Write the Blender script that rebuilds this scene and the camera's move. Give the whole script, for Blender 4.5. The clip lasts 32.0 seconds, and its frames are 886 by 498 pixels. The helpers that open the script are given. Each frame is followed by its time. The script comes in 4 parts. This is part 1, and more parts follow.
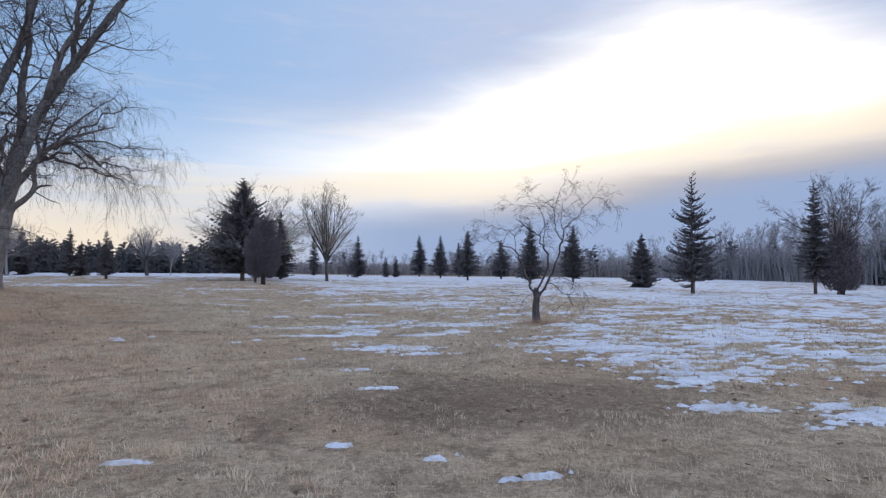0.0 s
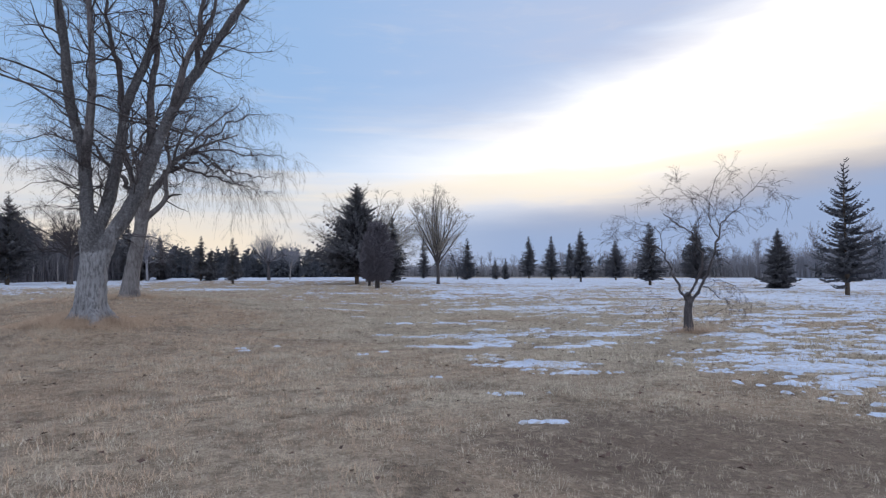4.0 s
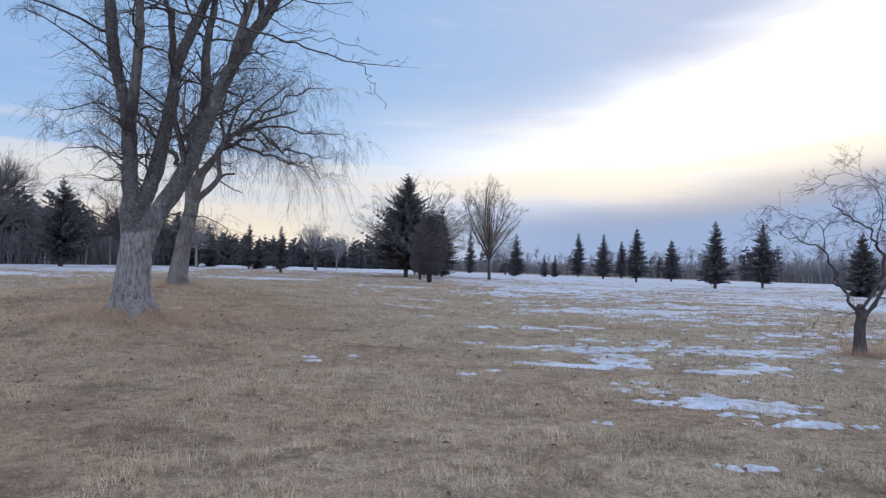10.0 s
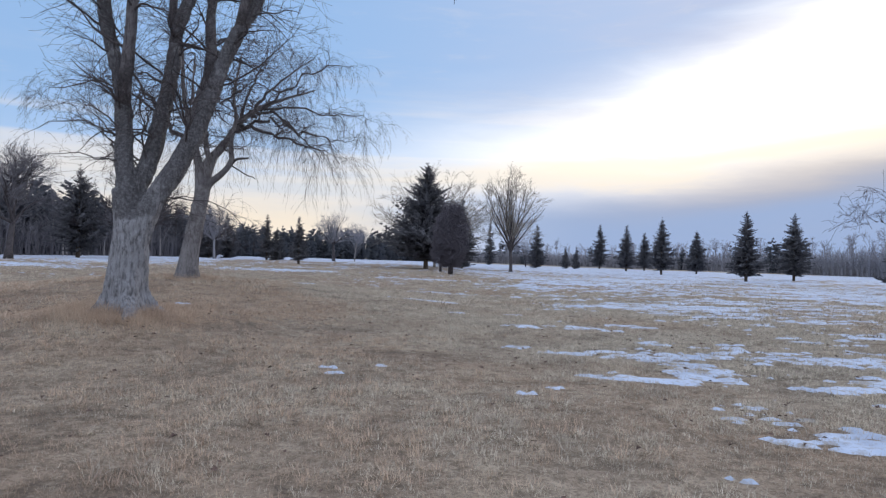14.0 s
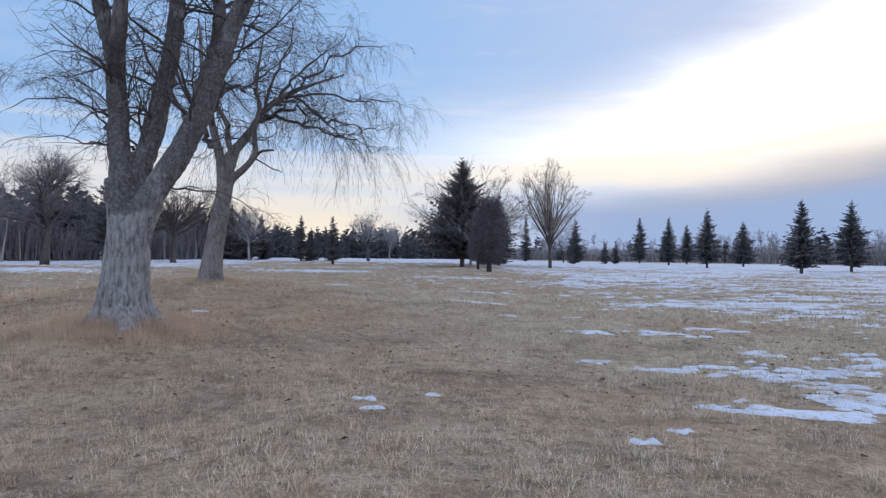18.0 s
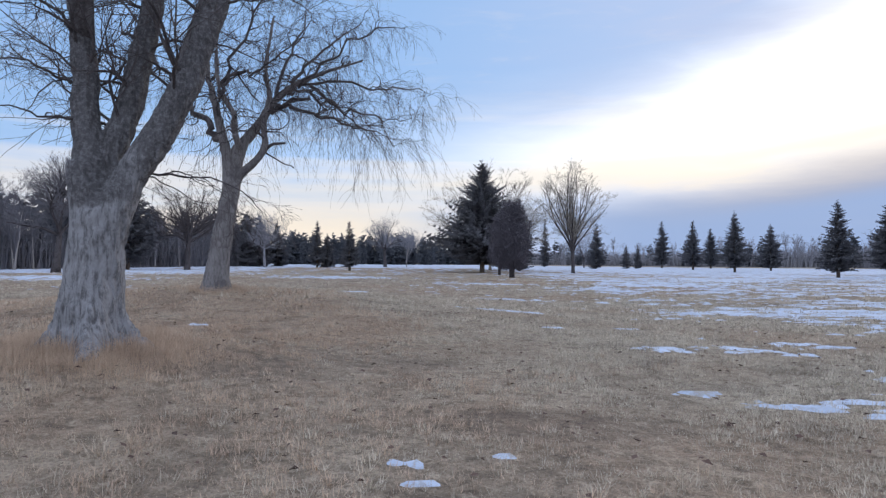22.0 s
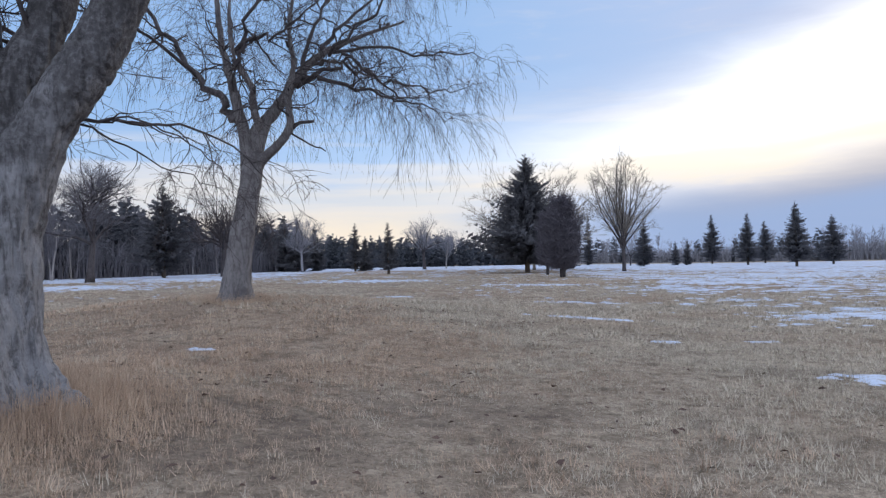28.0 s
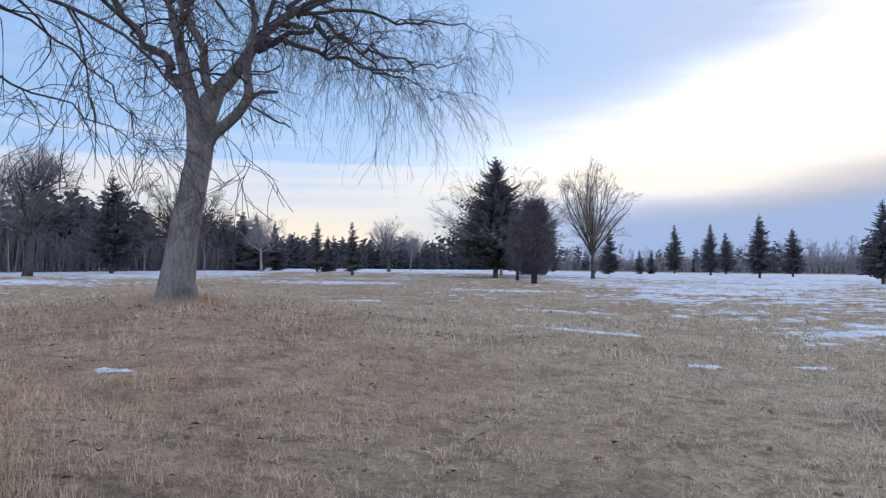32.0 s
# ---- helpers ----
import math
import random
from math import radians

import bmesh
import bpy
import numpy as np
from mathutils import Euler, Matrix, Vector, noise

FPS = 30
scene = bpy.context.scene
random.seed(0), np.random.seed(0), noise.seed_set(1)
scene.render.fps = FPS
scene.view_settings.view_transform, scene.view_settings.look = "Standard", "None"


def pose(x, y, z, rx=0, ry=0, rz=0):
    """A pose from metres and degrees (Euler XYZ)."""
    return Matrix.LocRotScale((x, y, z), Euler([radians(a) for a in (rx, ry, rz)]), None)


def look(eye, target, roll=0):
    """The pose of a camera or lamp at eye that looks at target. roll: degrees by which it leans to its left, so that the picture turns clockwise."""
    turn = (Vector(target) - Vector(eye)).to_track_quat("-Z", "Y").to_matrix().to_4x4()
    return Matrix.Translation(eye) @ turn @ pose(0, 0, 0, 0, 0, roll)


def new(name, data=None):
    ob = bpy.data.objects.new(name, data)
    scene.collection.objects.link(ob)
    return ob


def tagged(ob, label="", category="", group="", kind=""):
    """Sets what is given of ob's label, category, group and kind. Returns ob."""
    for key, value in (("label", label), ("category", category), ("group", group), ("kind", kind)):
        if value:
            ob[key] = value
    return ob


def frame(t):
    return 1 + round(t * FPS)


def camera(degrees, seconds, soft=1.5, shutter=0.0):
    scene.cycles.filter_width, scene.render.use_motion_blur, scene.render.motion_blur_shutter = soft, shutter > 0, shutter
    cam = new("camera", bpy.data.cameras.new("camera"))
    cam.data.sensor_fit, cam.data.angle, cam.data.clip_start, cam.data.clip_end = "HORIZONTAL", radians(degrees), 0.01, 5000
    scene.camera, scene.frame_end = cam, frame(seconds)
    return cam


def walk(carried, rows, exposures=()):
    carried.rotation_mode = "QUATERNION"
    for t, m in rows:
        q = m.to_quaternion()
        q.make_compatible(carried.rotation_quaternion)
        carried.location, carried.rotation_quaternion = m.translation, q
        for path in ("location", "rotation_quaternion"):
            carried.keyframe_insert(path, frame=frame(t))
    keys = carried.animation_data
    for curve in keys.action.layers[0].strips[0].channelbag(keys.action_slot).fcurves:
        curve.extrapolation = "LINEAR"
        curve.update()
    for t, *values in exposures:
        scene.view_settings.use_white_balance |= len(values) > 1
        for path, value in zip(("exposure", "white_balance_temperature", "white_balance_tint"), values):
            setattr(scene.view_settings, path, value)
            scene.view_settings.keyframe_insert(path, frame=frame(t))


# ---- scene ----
cam = camera(70.26, 32.0, soft=1.3)

# seconds, place, then yaw to the left of +y, pitch up and roll, in degrees
ROWS = [
    (0, 0.000, 0.000, 1.596, -14.563, 1.798, 0.082),
    (0.5, -0.027, 0.125, 1.620, -12.688, 1.699, -0.212),
    (1, -0.024, 0.304, 1.625, -9.534, 1.975, -0.371),
    (1.5, -0.028, 0.493, 1.626, -7.614, 1.943, -0.196),
    (2, -0.108, 0.699, 1.634, -7.173, 2.098, -0.214),
    (2.5, -0.181, 0.908, 1.636, -6.672, 1.973, -0.034),
    (3, -0.241, 1.129, 1.628, -6.250, 2.016, -0.098),
    (3.5, -0.284, 1.334, 1.630, -5.649, 2.030, -0.330),
    (5.5, -0.554, 2.254, 1.658, -3.045, 1.953, -0.691),
    (6, -0.643, 2.483, 1.649, -2.935, 1.969, -0.464),
    (6.5, -0.751, 2.734, 1.656, -2.838, 1.875, -0.333),
    (7, -0.849, 2.945, 1.643, -2.461, 1.903, 0.032),
    (7.5, -0.936, 3.181, 1.653, -1.841, 1.935, 0.305),
    (8, -1.100, 3.410, 1.650, -1.515, 1.907, 0.646),
    (8.5, -1.226, 3.641, 1.658, -1.434, 1.871, 0.710),
    (9, -1.295, 3.914, 1.638, -1.336, 1.828, 0.839),
    (9.5, -1.341, 4.178, 1.641, -1.095, 1.636, 1.221),
    (10, -1.418, 4.433, 1.638, -1.091, 1.496, 1.247),
    (10.5, -1.499, 4.660, 1.645, -1.055, 1.342, 1.119),
    (11, -1.547, 4.886, 1.642, -0.943, 1.362, 0.804),
    (11.5, -1.574, 5.121, 1.645, -0.571, 1.315, 0.626),
    (12, -1.628, 5.325, 1.627, -0.382, 1.237, 0.528),
    (12.5, -1.700, 5.579, 1.635, -0.249, 1.008, 0.347),
    (13, -1.734, 5.787, 1.628, 0.000, 0.813, 0.445),
    (13.5, -1.726, 6.033, 1.647, 0.129, 0.846, 0.797),
    (14, -1.782, 6.232, 1.637, 0.474, 0.686, 1.339),
    (14.5, -1.849, 6.473, 1.659, 0.904, 0.677, 1.420),
    (15, -1.868, 6.722, 1.641, 1.413, 0.529, 1.251),
    (15.5, -1.863, 7.024, 1.641, 2.722, 0.501, 1.098),
    (17.5, -2.096, 8.054, 1.624, 3.534, 0.430, 0.066),
    (18, -2.158, 8.311, 1.599, 3.532, 0.454, 0.163),
    (18.5, -2.232, 8.571, 1.598, 3.516, 0.605, 0.299),
    (19, -2.269, 8.821, 1.580, 3.512, 0.745, 0.247),
    (19.5, -2.326, 9.111, 1.578, 3.597, 0.714, 0.140),
    (20, -2.417, 9.351, 1.570, 3.830, 0.734, 0.014),
    (20.5, -2.504, 9.620, 1.566, 4.169, 0.638, 0.067),
    (21, -2.553, 9.891, 1.552, 4.723, 0.699, -0.186),
    (21.5, -2.618, 10.154, 1.545, 4.958, 0.695, -0.255),
    (22, -2.724, 10.383, 1.532, 4.951, 0.998, -0.179),
    (22.5, -2.805, 10.642, 1.519, 4.926, 0.977, 0.015),
    (23, -2.863, 10.918, 1.510, 5.080, 1.040, 0.103),
    (23.5, -2.929, 11.149, 1.504, 5.510, 0.959, 0.104),
    (24, -3.046, 11.399, 1.509, 5.668, 1.070, -0.455),
    (24.5, -3.135, 11.625, 1.506, 5.956, 0.944, -0.967),
    (25, -3.189, 11.902, 1.503, 6.772, 1.077, -1.347),
    (25.5, -3.223, 12.104, 1.489, 7.502, 1.017, -1.382),
    (27.5, -3.554, 13.246, 1.462, 8.270, 1.164, -1.586),
    (28, -3.656, 13.529, 1.465, 8.287, 1.197, -1.537),
    (28.5, -3.734, 13.809, 1.448, 8.262, 1.207, -1.278),
    (29, -3.789, 14.095, 1.437, 8.171, 1.316, -0.975),
    (29.5, -3.907, 14.359, 1.422, 7.746, 1.443, -0.638),
    (30, -4.008, 14.614, 1.405, 7.112, 1.684, -0.436),
    (30.5, -4.072, 14.902, 1.387, 6.541, 1.622, -0.305),
    (31, -4.131, 15.160, 1.396, 6.017, 1.572, -0.191),
    (31.5, -4.243, 15.363, 1.399, 5.506, 1.609, 0.046),
    (32, -4.368, 15.587, 1.424, 4.878, 1.459, -0.019),
]
EXPOSURES = [(0.0, 0.03, 6850, 10), (15.0, 0.1, 6800, 10), (24.0, 0.14, 6600, 10), (30.6, 0.12, 6750, 10), (32.0, 0.22, 6700, 10)]

SKY_STRENGTH = 1.0
SKY_BLUE = (0.315, 0.53, 0.91)
SKY_VEIL = (0.50, 0.58, 0.80)
SKY_PEACH = (0.87, 0.79, 0.69)
SKY_BANK = (0.29, 0.405, 0.66)
SKY_WHITE = (1.7, 1.62, 1.5)
SKY_TAN = (0.5, 0.46, 0.46)
SKY_RIBBON = (0.93, 0.83, 0.74)
SKY_CREAM = (0.95, 0.82, 0.62)
SKY_OVER = (1.22, 1.38, 1.68)
TURF_A, TURF_B, TURF_C = (0.26, 0.224, 0.183), (0.335, 0.292, 0.24), (0.28, 0.207, 0.157)
TURF_DARK, TURF_LIGHT, TURF_MUD = (0.095, 0.074, 0.06), (0.49, 0.42, 0.335), (0.105, 0.08, 0.07)

def cam_pose(x, y, z, yaw, pitch, roll):
    return pose(x, y, z, 90 + pitch, 0, yaw) @ pose(0, 0, 0, 0, 0, roll)


walk(cam, [(row[0], cam_pose(*row[1:])) for row in ROWS], EXPOSURES)

# ---- world and sun ----
SUN_AZ, SUN_EL = 33.0, 13.5     # degrees from +y towards +x, and above the horizon
world = bpy.data.worlds.new("evening_sky")
scene.world = world
world.use_nodes = True


class Net:
    """Short hand for node trees."""

    def __init__(self, tree):
        self.t = tree

    def n(self, kind, **sets):
        node = self.t.nodes.new(kind)
        for k, v in sets.items():
            if k == "op":
                node.operation = v
            elif k == "blend":
                node.data_type, node.blend_type = "RGBA", v
        return node

    def link(self, a, b):
        if hasattr(a, "is_output") or isinstance(a, bpy.types.NodeSocket):
            self.t.links.new(a, b)
        else:
            b.default_value = a

    def math(self, op, a, b=0.0, c=None):
        m = self.n("ShaderNodeMath", op=op)
        self.link(a, m.inputs[0])
        self.link(b, m.inputs[1])
        if c is not None:
            self.link(c, m.inputs[2])
        return m.outputs[0]

    def mix(self, fac, a, b, blend="MIX"):
        m = self.n("ShaderNodeMix", blend=blend)
        self.link(fac, m.inputs[0])
        self.link(a if not isinstance(a, tuple) else (*a, 1), m.inputs[6])
        self.link(b if not isinstance(b, tuple) else (*b, 1), m.inputs[7])
        return m.outputs[2]

    def noise(self, vec, scale, detail=3.0, rough=0.55, dist=0.0):
        m = self.n("ShaderNodeTexNoise")
        m.inputs["Scale"].default_value, m.inputs["Detail"].default_value = scale, detail
        m.inputs["Roughness"].default_value, m.inputs["Distortion"].default_value = rough, dist
        if vec is not None:
            self.link(vec, m.inputs["Vector"])
        return m.outputs["Fac"]

    def smooth(self, x, lo, hi, a=0.0, b=1.0):
        m = self.n("ShaderNodeMapRange")
        m.interpolation_type = "SMOOTHSTEP"
        for k, v in zip((0, 1, 2, 3, 4), (x, lo, hi, a, b)):
            self.link(v, m.inputs[k])
        return m.outputs[0]


w = Net(world.node_tree)
w.t.nodes.clear()
out = w.n("ShaderNodeOutputWorld")
bg = w.n("ShaderNodeBackground")
w.t.links.new(bg.outputs[0], out.inputs[0])
sky = w.n("ShaderNodeTexSky")
sky.sky_type, sky.sun_disc = "NISHITA", False
sky.sun_elevation, sky.sun_rotation = radians(SUN_EL), radians(SUN_AZ)
sky.air_density, sky.dust_density, sky.ozone_density = 1.0, 0.6, 1.5
coord = w.n("ShaderNodeTexCoord")
sep = w.n("ShaderNodeSeparateXYZ")
w.t.links.new(coord.outputs["Generated"], sep.inputs[0])
dx, dy, dz = sep.outputs
az = w.math("MULTIPLY", w.math("ARCTAN2", dx, dy), 57.29578)
el = w.math("MULTIPLY", w.math("ARCSINE", dz), 57.29578)
# cloud sheets: long streaks, drawn out along the horizon
stretch = w.n("ShaderNodeMapping")
stretch.inputs["Scale"].default_value = (2.2, 2.2, 13.0)
stretch.inputs["Rotation"].default_value = (0.0, radians(9), 0.0)
w.t.links.new(coord.outputs["Generated"], stretch.inputs[0])
streak = w.noise(stretch.outputs[0], 1.6, 5.0, 0.55, 0.4)
wisp = w.noise(stretch.outputs[0], 4.5, 5.0, 0.6, 0.6)
wob = w.math("ADD", w.math("MULTIPLY", w.math("SUBTRACT", streak, 0.5), 4.5), w.math("MULTIPLY", w.math("SUBTRACT", wisp, 0.5), 1.2))
elw = w.math("ADD", el, wob)
# the lit gap in the cloud rises from the left towards the sun
azc = w.math("MINIMUM", w.math("MAXIMUM", az, -60.0), 110.0)
rise = w.math("ADD", 9.6, w.math("MULTIPLY", azc, 0.06))
rise = w.math("ADD", rise, w.math("MULTIPLY", w.smooth(azc, 6.0, 46.0), 9.5))
rise = w.math("SUBTRACT", rise, w.math("MULTIPLY", w.smooth(azc, 33.0, 56.0), 9.5))
low = w.math("ADD", 7.4, w.math("MULTIPLY", w.smooth(azc, 0.0, 60.0), 5.5))
above = w.smooth(w.math("SUBTRACT", elw, rise), -5.8, 6.8)
under = w.smooth(w.math("SUBTRACT", w.math("ADD", el, w.math("MULTIPLY", wob, 0.4)), low), -4.6, 3.2)
gap = w.math("MULTIPLY", under, w.math("SUBTRACT", 1.0, above))
toward = w.smooth(w.math("ABSOLUTE", w.math("SUBTRACT", az, 36.0)), 12.0, 52.0, 1.0, 0.0)
lit = w.math("MULTIPLY", gap, w.math("ADD", 0.12, w.math("MULTIPLY", toward, 0.88)))
# upper veil: blue on the left, greyer and paler to the right
veil_fac = w.math("MULTIPLY", w.smooth(az, -16.0, 30.0, 0.0, 0.85), w.smooth(streak, 0.3, 0.7, 0.75, 1.15))
blue = w.mix(1.0, sky.outputs[0], (0.1, 0.1, 0.1), "MULTIPLY")
blue = w.mix(0.8, blue, SKY_BLUE)
col = w.mix(veil_fac, blue, SKY_VEIL)
thin = w.n("ShaderNodeMapping")
thin.inputs["Scale"].default_value = (1.1, 1.1, 24.0)
thin.inputs["Rotation"].default_value = (0.0, radians(4), 0.0)
w.t.links.new(coord.outputs["Generated"], thin.inputs[0])
ribbon = w.noise(thin.outputs[0], 1.5, 4.0, 0.5, 0.3)
lowband = w.math("MULTIPLY", w.smooth(el, 9.0, 17.0, 1.0, 0.0), w.smooth(el, 1.0, 4.0))
col = w.mix(w.math("MULTIPLY", w.smooth(ribbon, 0.48, 0.66, 0.0, 0.3), lowband), col, SKY_RIBBON)
col = w.mix(w.math("MULTIPLY", w.smooth(wisp, 0.5, 0.78, 0.0, 0.1), w.smooth(el, 8.0, 14.0)), col, SKY_RIBBON)
bank = w.math("MULTIPLY", w.math("SUBTRACT", 1.0, under), w.smooth(az, -12.0, 14.0))
warm = w.math("MULTIPLY", w.smooth(elw, 2.0, 9.0, 1.0, 0.0), w.smooth(az, -15.0, 14.0, 1.0, 0.0))
col = w.mix(w.math("MULTIPLY", warm, w.smooth(az, -75.0, -25.0, 0.4, 1.0)), col, SKY_PEACH)
col = w.mix(w.math("MULTIPLY", bank, 0.92), col, SKY_BANK)
tan = w.math("SUBTRACT", w.math("ADD", el, w.math("MULTIPLY", wob, 0.5)), low)
tan = w.math("MULTIPLY", w.math("MULTIPLY", w.smooth(tan, -6.0, -2.4), w.smooth(tan, -2.2, 1.5, 1.0, 0.0)), w.smooth(az, 2.0, 34.0, 0.0, 0.85))
col = w.mix(tan, col, SKY_TAN)
col = w.mix(w.math("MINIMUM", w.math("MULTIPLY", lit, 1.15), 1.0), col, SKY_WHITE)
edge = w.math("MULTIPLY", w.math("MULTIPLY", w.smooth(w.math("SUBTRACT", elw, low), -2.6, -0.6), w.smooth(w.math("SUBTRACT", elw, low), -0.4, 1.6, 1.0, 0.0)), w.smooth(az, -20.0, 12.0, 0.2, 0.55))
col = w.mix(edge, col, SKY_CREAM)
# unseen sky overhead and behind, brightened as fill for ground and trunks
over = w.math("MAXIMUM", w.smooth(el, 30.0, 60.0), w.smooth(w.math("MULTIPLY", dy, -1.0), -0.25, 0.45))
col = w.mix(w.math("MULTIPLY", over, 0.9), col, SKY_OVER)
w.t.links.new(col, bg.inputs[0])
bg.inputs[1].default_value = SKY_STRENGTH

sun = new("sun", bpy.data.lights.new("sun", "SUN"))
sun.data.energy, sun.data.angle, sun.data.color = 0.9, radians(14), (1.0, 0.9, 0.78)
a_, e_ = radians(SUN_AZ), radians(SUN_EL)
sun.matrix_world = look((math.sin(a_) * 50, math.cos(a_) * 50, math.tan(e_) * 50), (0, 0, 0))


# ---- materials ----
def material(name, rough=0.85, spec=0.25):
    m = bpy.data.materials.new(name)
    m.use_nodes = True
    net = Net(m.node_tree)
    b = m.node_tree.nodes["Principled BSDF"]
    b.inputs["Roughness"].default_value = rough
    b.inputs["Specular IOR Level"].default_value = spec
    return m, net, b


def bump(net, b, height, strength, dist):
    k = net.n("ShaderNodeBump")
    k.inputs["Strength"].default_value, k.inputs["Distance"].default_value = strength, dist
    net.link(height, k.inputs["Height"])
    net.t.links.new(k.outputs[0], b.inputs["Normal"])


def place(net):
    return net.n("ShaderNodeNewGeometry").outputs["Position"]


def spot(n, sp, x, y, rx, ry, wander):
    """A ragged stain round a place on the ground."""
    ex = n.math("DIVIDE", n.math("SUBTRACT", sp.outputs[0], x), rx)
    ey = n.math("DIVIDE", n.math("SUBTRACT", sp.outputs[1], y), ry)
    e = n.math("SQRT", n.math("ADD", n.math("MULTIPLY", ex, ex), n.math("MULTIPLY", ey, ey)))
    return n.smooth(n.math("ADD", e, n.math("MULTIPLY", wander, 0.25)), 0.55, 1.25, 1.0, 0.0)


def mat_ground():
    m, n, b = material("winter_turf", 0.95, 0.1)
    p = place(n)
    big, mid, fine, grit = n.noise(p, 0.12, 3), n.noise(p, 0.7, 4), n.noise(p, 5.0, 5, 0.65), n.noise(p, 28.0, 3, 0.7)
    col = n.mix(n.smooth(mid, 0.35, 0.65), TURF_A, TURF_B)
    col = n.mix(n.smooth(big, 0.42, 0.62), col, TURF_C)
    tuft = n.noise(p, 9.0, 4, 0.65, 0.6)
    sp = n.n("ShaderNodeSeparateXYZ")
    n.link(p, sp.inputs[0])
    wander = n.math("MULTIPLY", n.math("SUBTRACT", n.noise(p, 0.3, 4), 0.5), 7.0)
    west = n.smooth(n.math("ADD", sp.outputs[0], wander), -2.6, 1.4, 1.0, 0.0)
    col = n.mix(n.math("MULTIPLY", west, 0.4), col, TURF_C)
    # Light and dark swaths in the colour stand in for shading over hummocks.
    shade_swath = n.noise(p, 0.9, 4, 0.6, 0.8)
    col = n.mix(n.math("MULTIPLY", n.smooth(shade_swath, 0.5, 0.68), 0.25), col, TURF_LIGHT)
    col = n.mix(n.math("MULTIPLY", n.smooth(shade_swath, 0.34, 0.48, 1.0, 0.0), 0.5), col, TURF_DARK)
    lump = n.noise(p, 6.5, 4, 0.6)
    col = n.mix(n.math("MULTIPLY", n.smooth(lump, 0.34, 0.5, 1.0, 0.0), 0.5), col, TURF_DARK)
    mud = spot(n, sp, 2.8, 6.9, 2.6, 1.5, wander)
    for q in ((-4.6, 19.3, 1.5, 0.9), (-6.3, 18.3, 1.0, 0.6), (-2.3, 16.1, 1.3, 0.6)):
        mud = n.math("MAXIMUM", mud, n.math("MULTIPLY", spot(n, sp, *q, wander), 0.55))
    mud = n.math("MAXIMUM", mud, n.math("MULTIPLY", spot(n, sp, -6.1, 17.8, 1.4, 0.9, wander), 0.7))
    col = n.mix(n.math("MULTIPLY", mud, 0.75), col, TURF_MUD)
    col = n.mix(n.math("MULTIPLY", n.smooth(tuft, 0.5, 0.68), 0.35), col, TURF_LIGHT)
    col = n.mix(n.math("MULTIPLY", n.smooth(fine, 0.47, 0.66), 0.5), col, TURF_DARK)
    col = n.mix(n.math("MULTIPLY", n.smooth(grit, 0.46, 0.62), 0.45), col, TURF_DARK)
    n.link(col, b.inputs["Base Color"])
    bump(n, b, n.math("ADD", n.math("ADD", n.math("MULTIPLY", fine, 0.7), tuft), n.math("MULTIPLY", grit, 0.5)), 1.0, 0.09)
    return m


def mat_grass(name, a, c, dark):
    m, n, b = material(name, 0.8, 0.2)
    isl = n.n("ShaderNodeNewGeometry").outputs["Random Per Island"]
    p = place(n)
    big, mid = n.noise(p, 0.25, 3), n.noise(p, 1.6, 3)
    col = n.mix(isl, a, c)
    clump = n.noise(p, 5.5, 3, 0.6)
    col = n.mix(n.math("MULTIPLY", n.smooth(mid, 0.48, 0.7), 0.5), col, dark)
    col = n.mix(n.math("MULTIPLY", n.smooth(clump, 0.32, 0.47, 1.0, 0.0), 0.55), col, dark)
    col = n.mix(n.math("MULTIPLY", n.smooth(clump, 0.52, 0.7), 0.3), col, TURF_LIGHT)
    col = n.mix(n.math("MULTIPLY", n.smooth(big, 0.5, 0.68), 0.4), col, TURF_C)
    # Same swaths, so the blades carry the painted hummock shading too.
    shade_swath = n.noise(p, 0.9, 4, 0.6, 0.8)
    col = n.mix(n.math("MULTIPLY", n.smooth(shade_swath, 0.34, 0.48, 1.0, 0.0), 0.35), col, dark)
    col = n.mix(n.math("MULTIPLY", n.smooth(shade_swath, 0.53, 0.7), 0.4), col, TURF_LIGHT)
    speck = n.noise(p, 16.0, 3, 0.6)
    col = n.mix(n.math("MULTIPLY", n.smooth(speck, 0.6, 0.68), 0.6), col, (0.07, 0.055, 0.055))
    n.link(col, b.inputs["Base Color"])
    return m


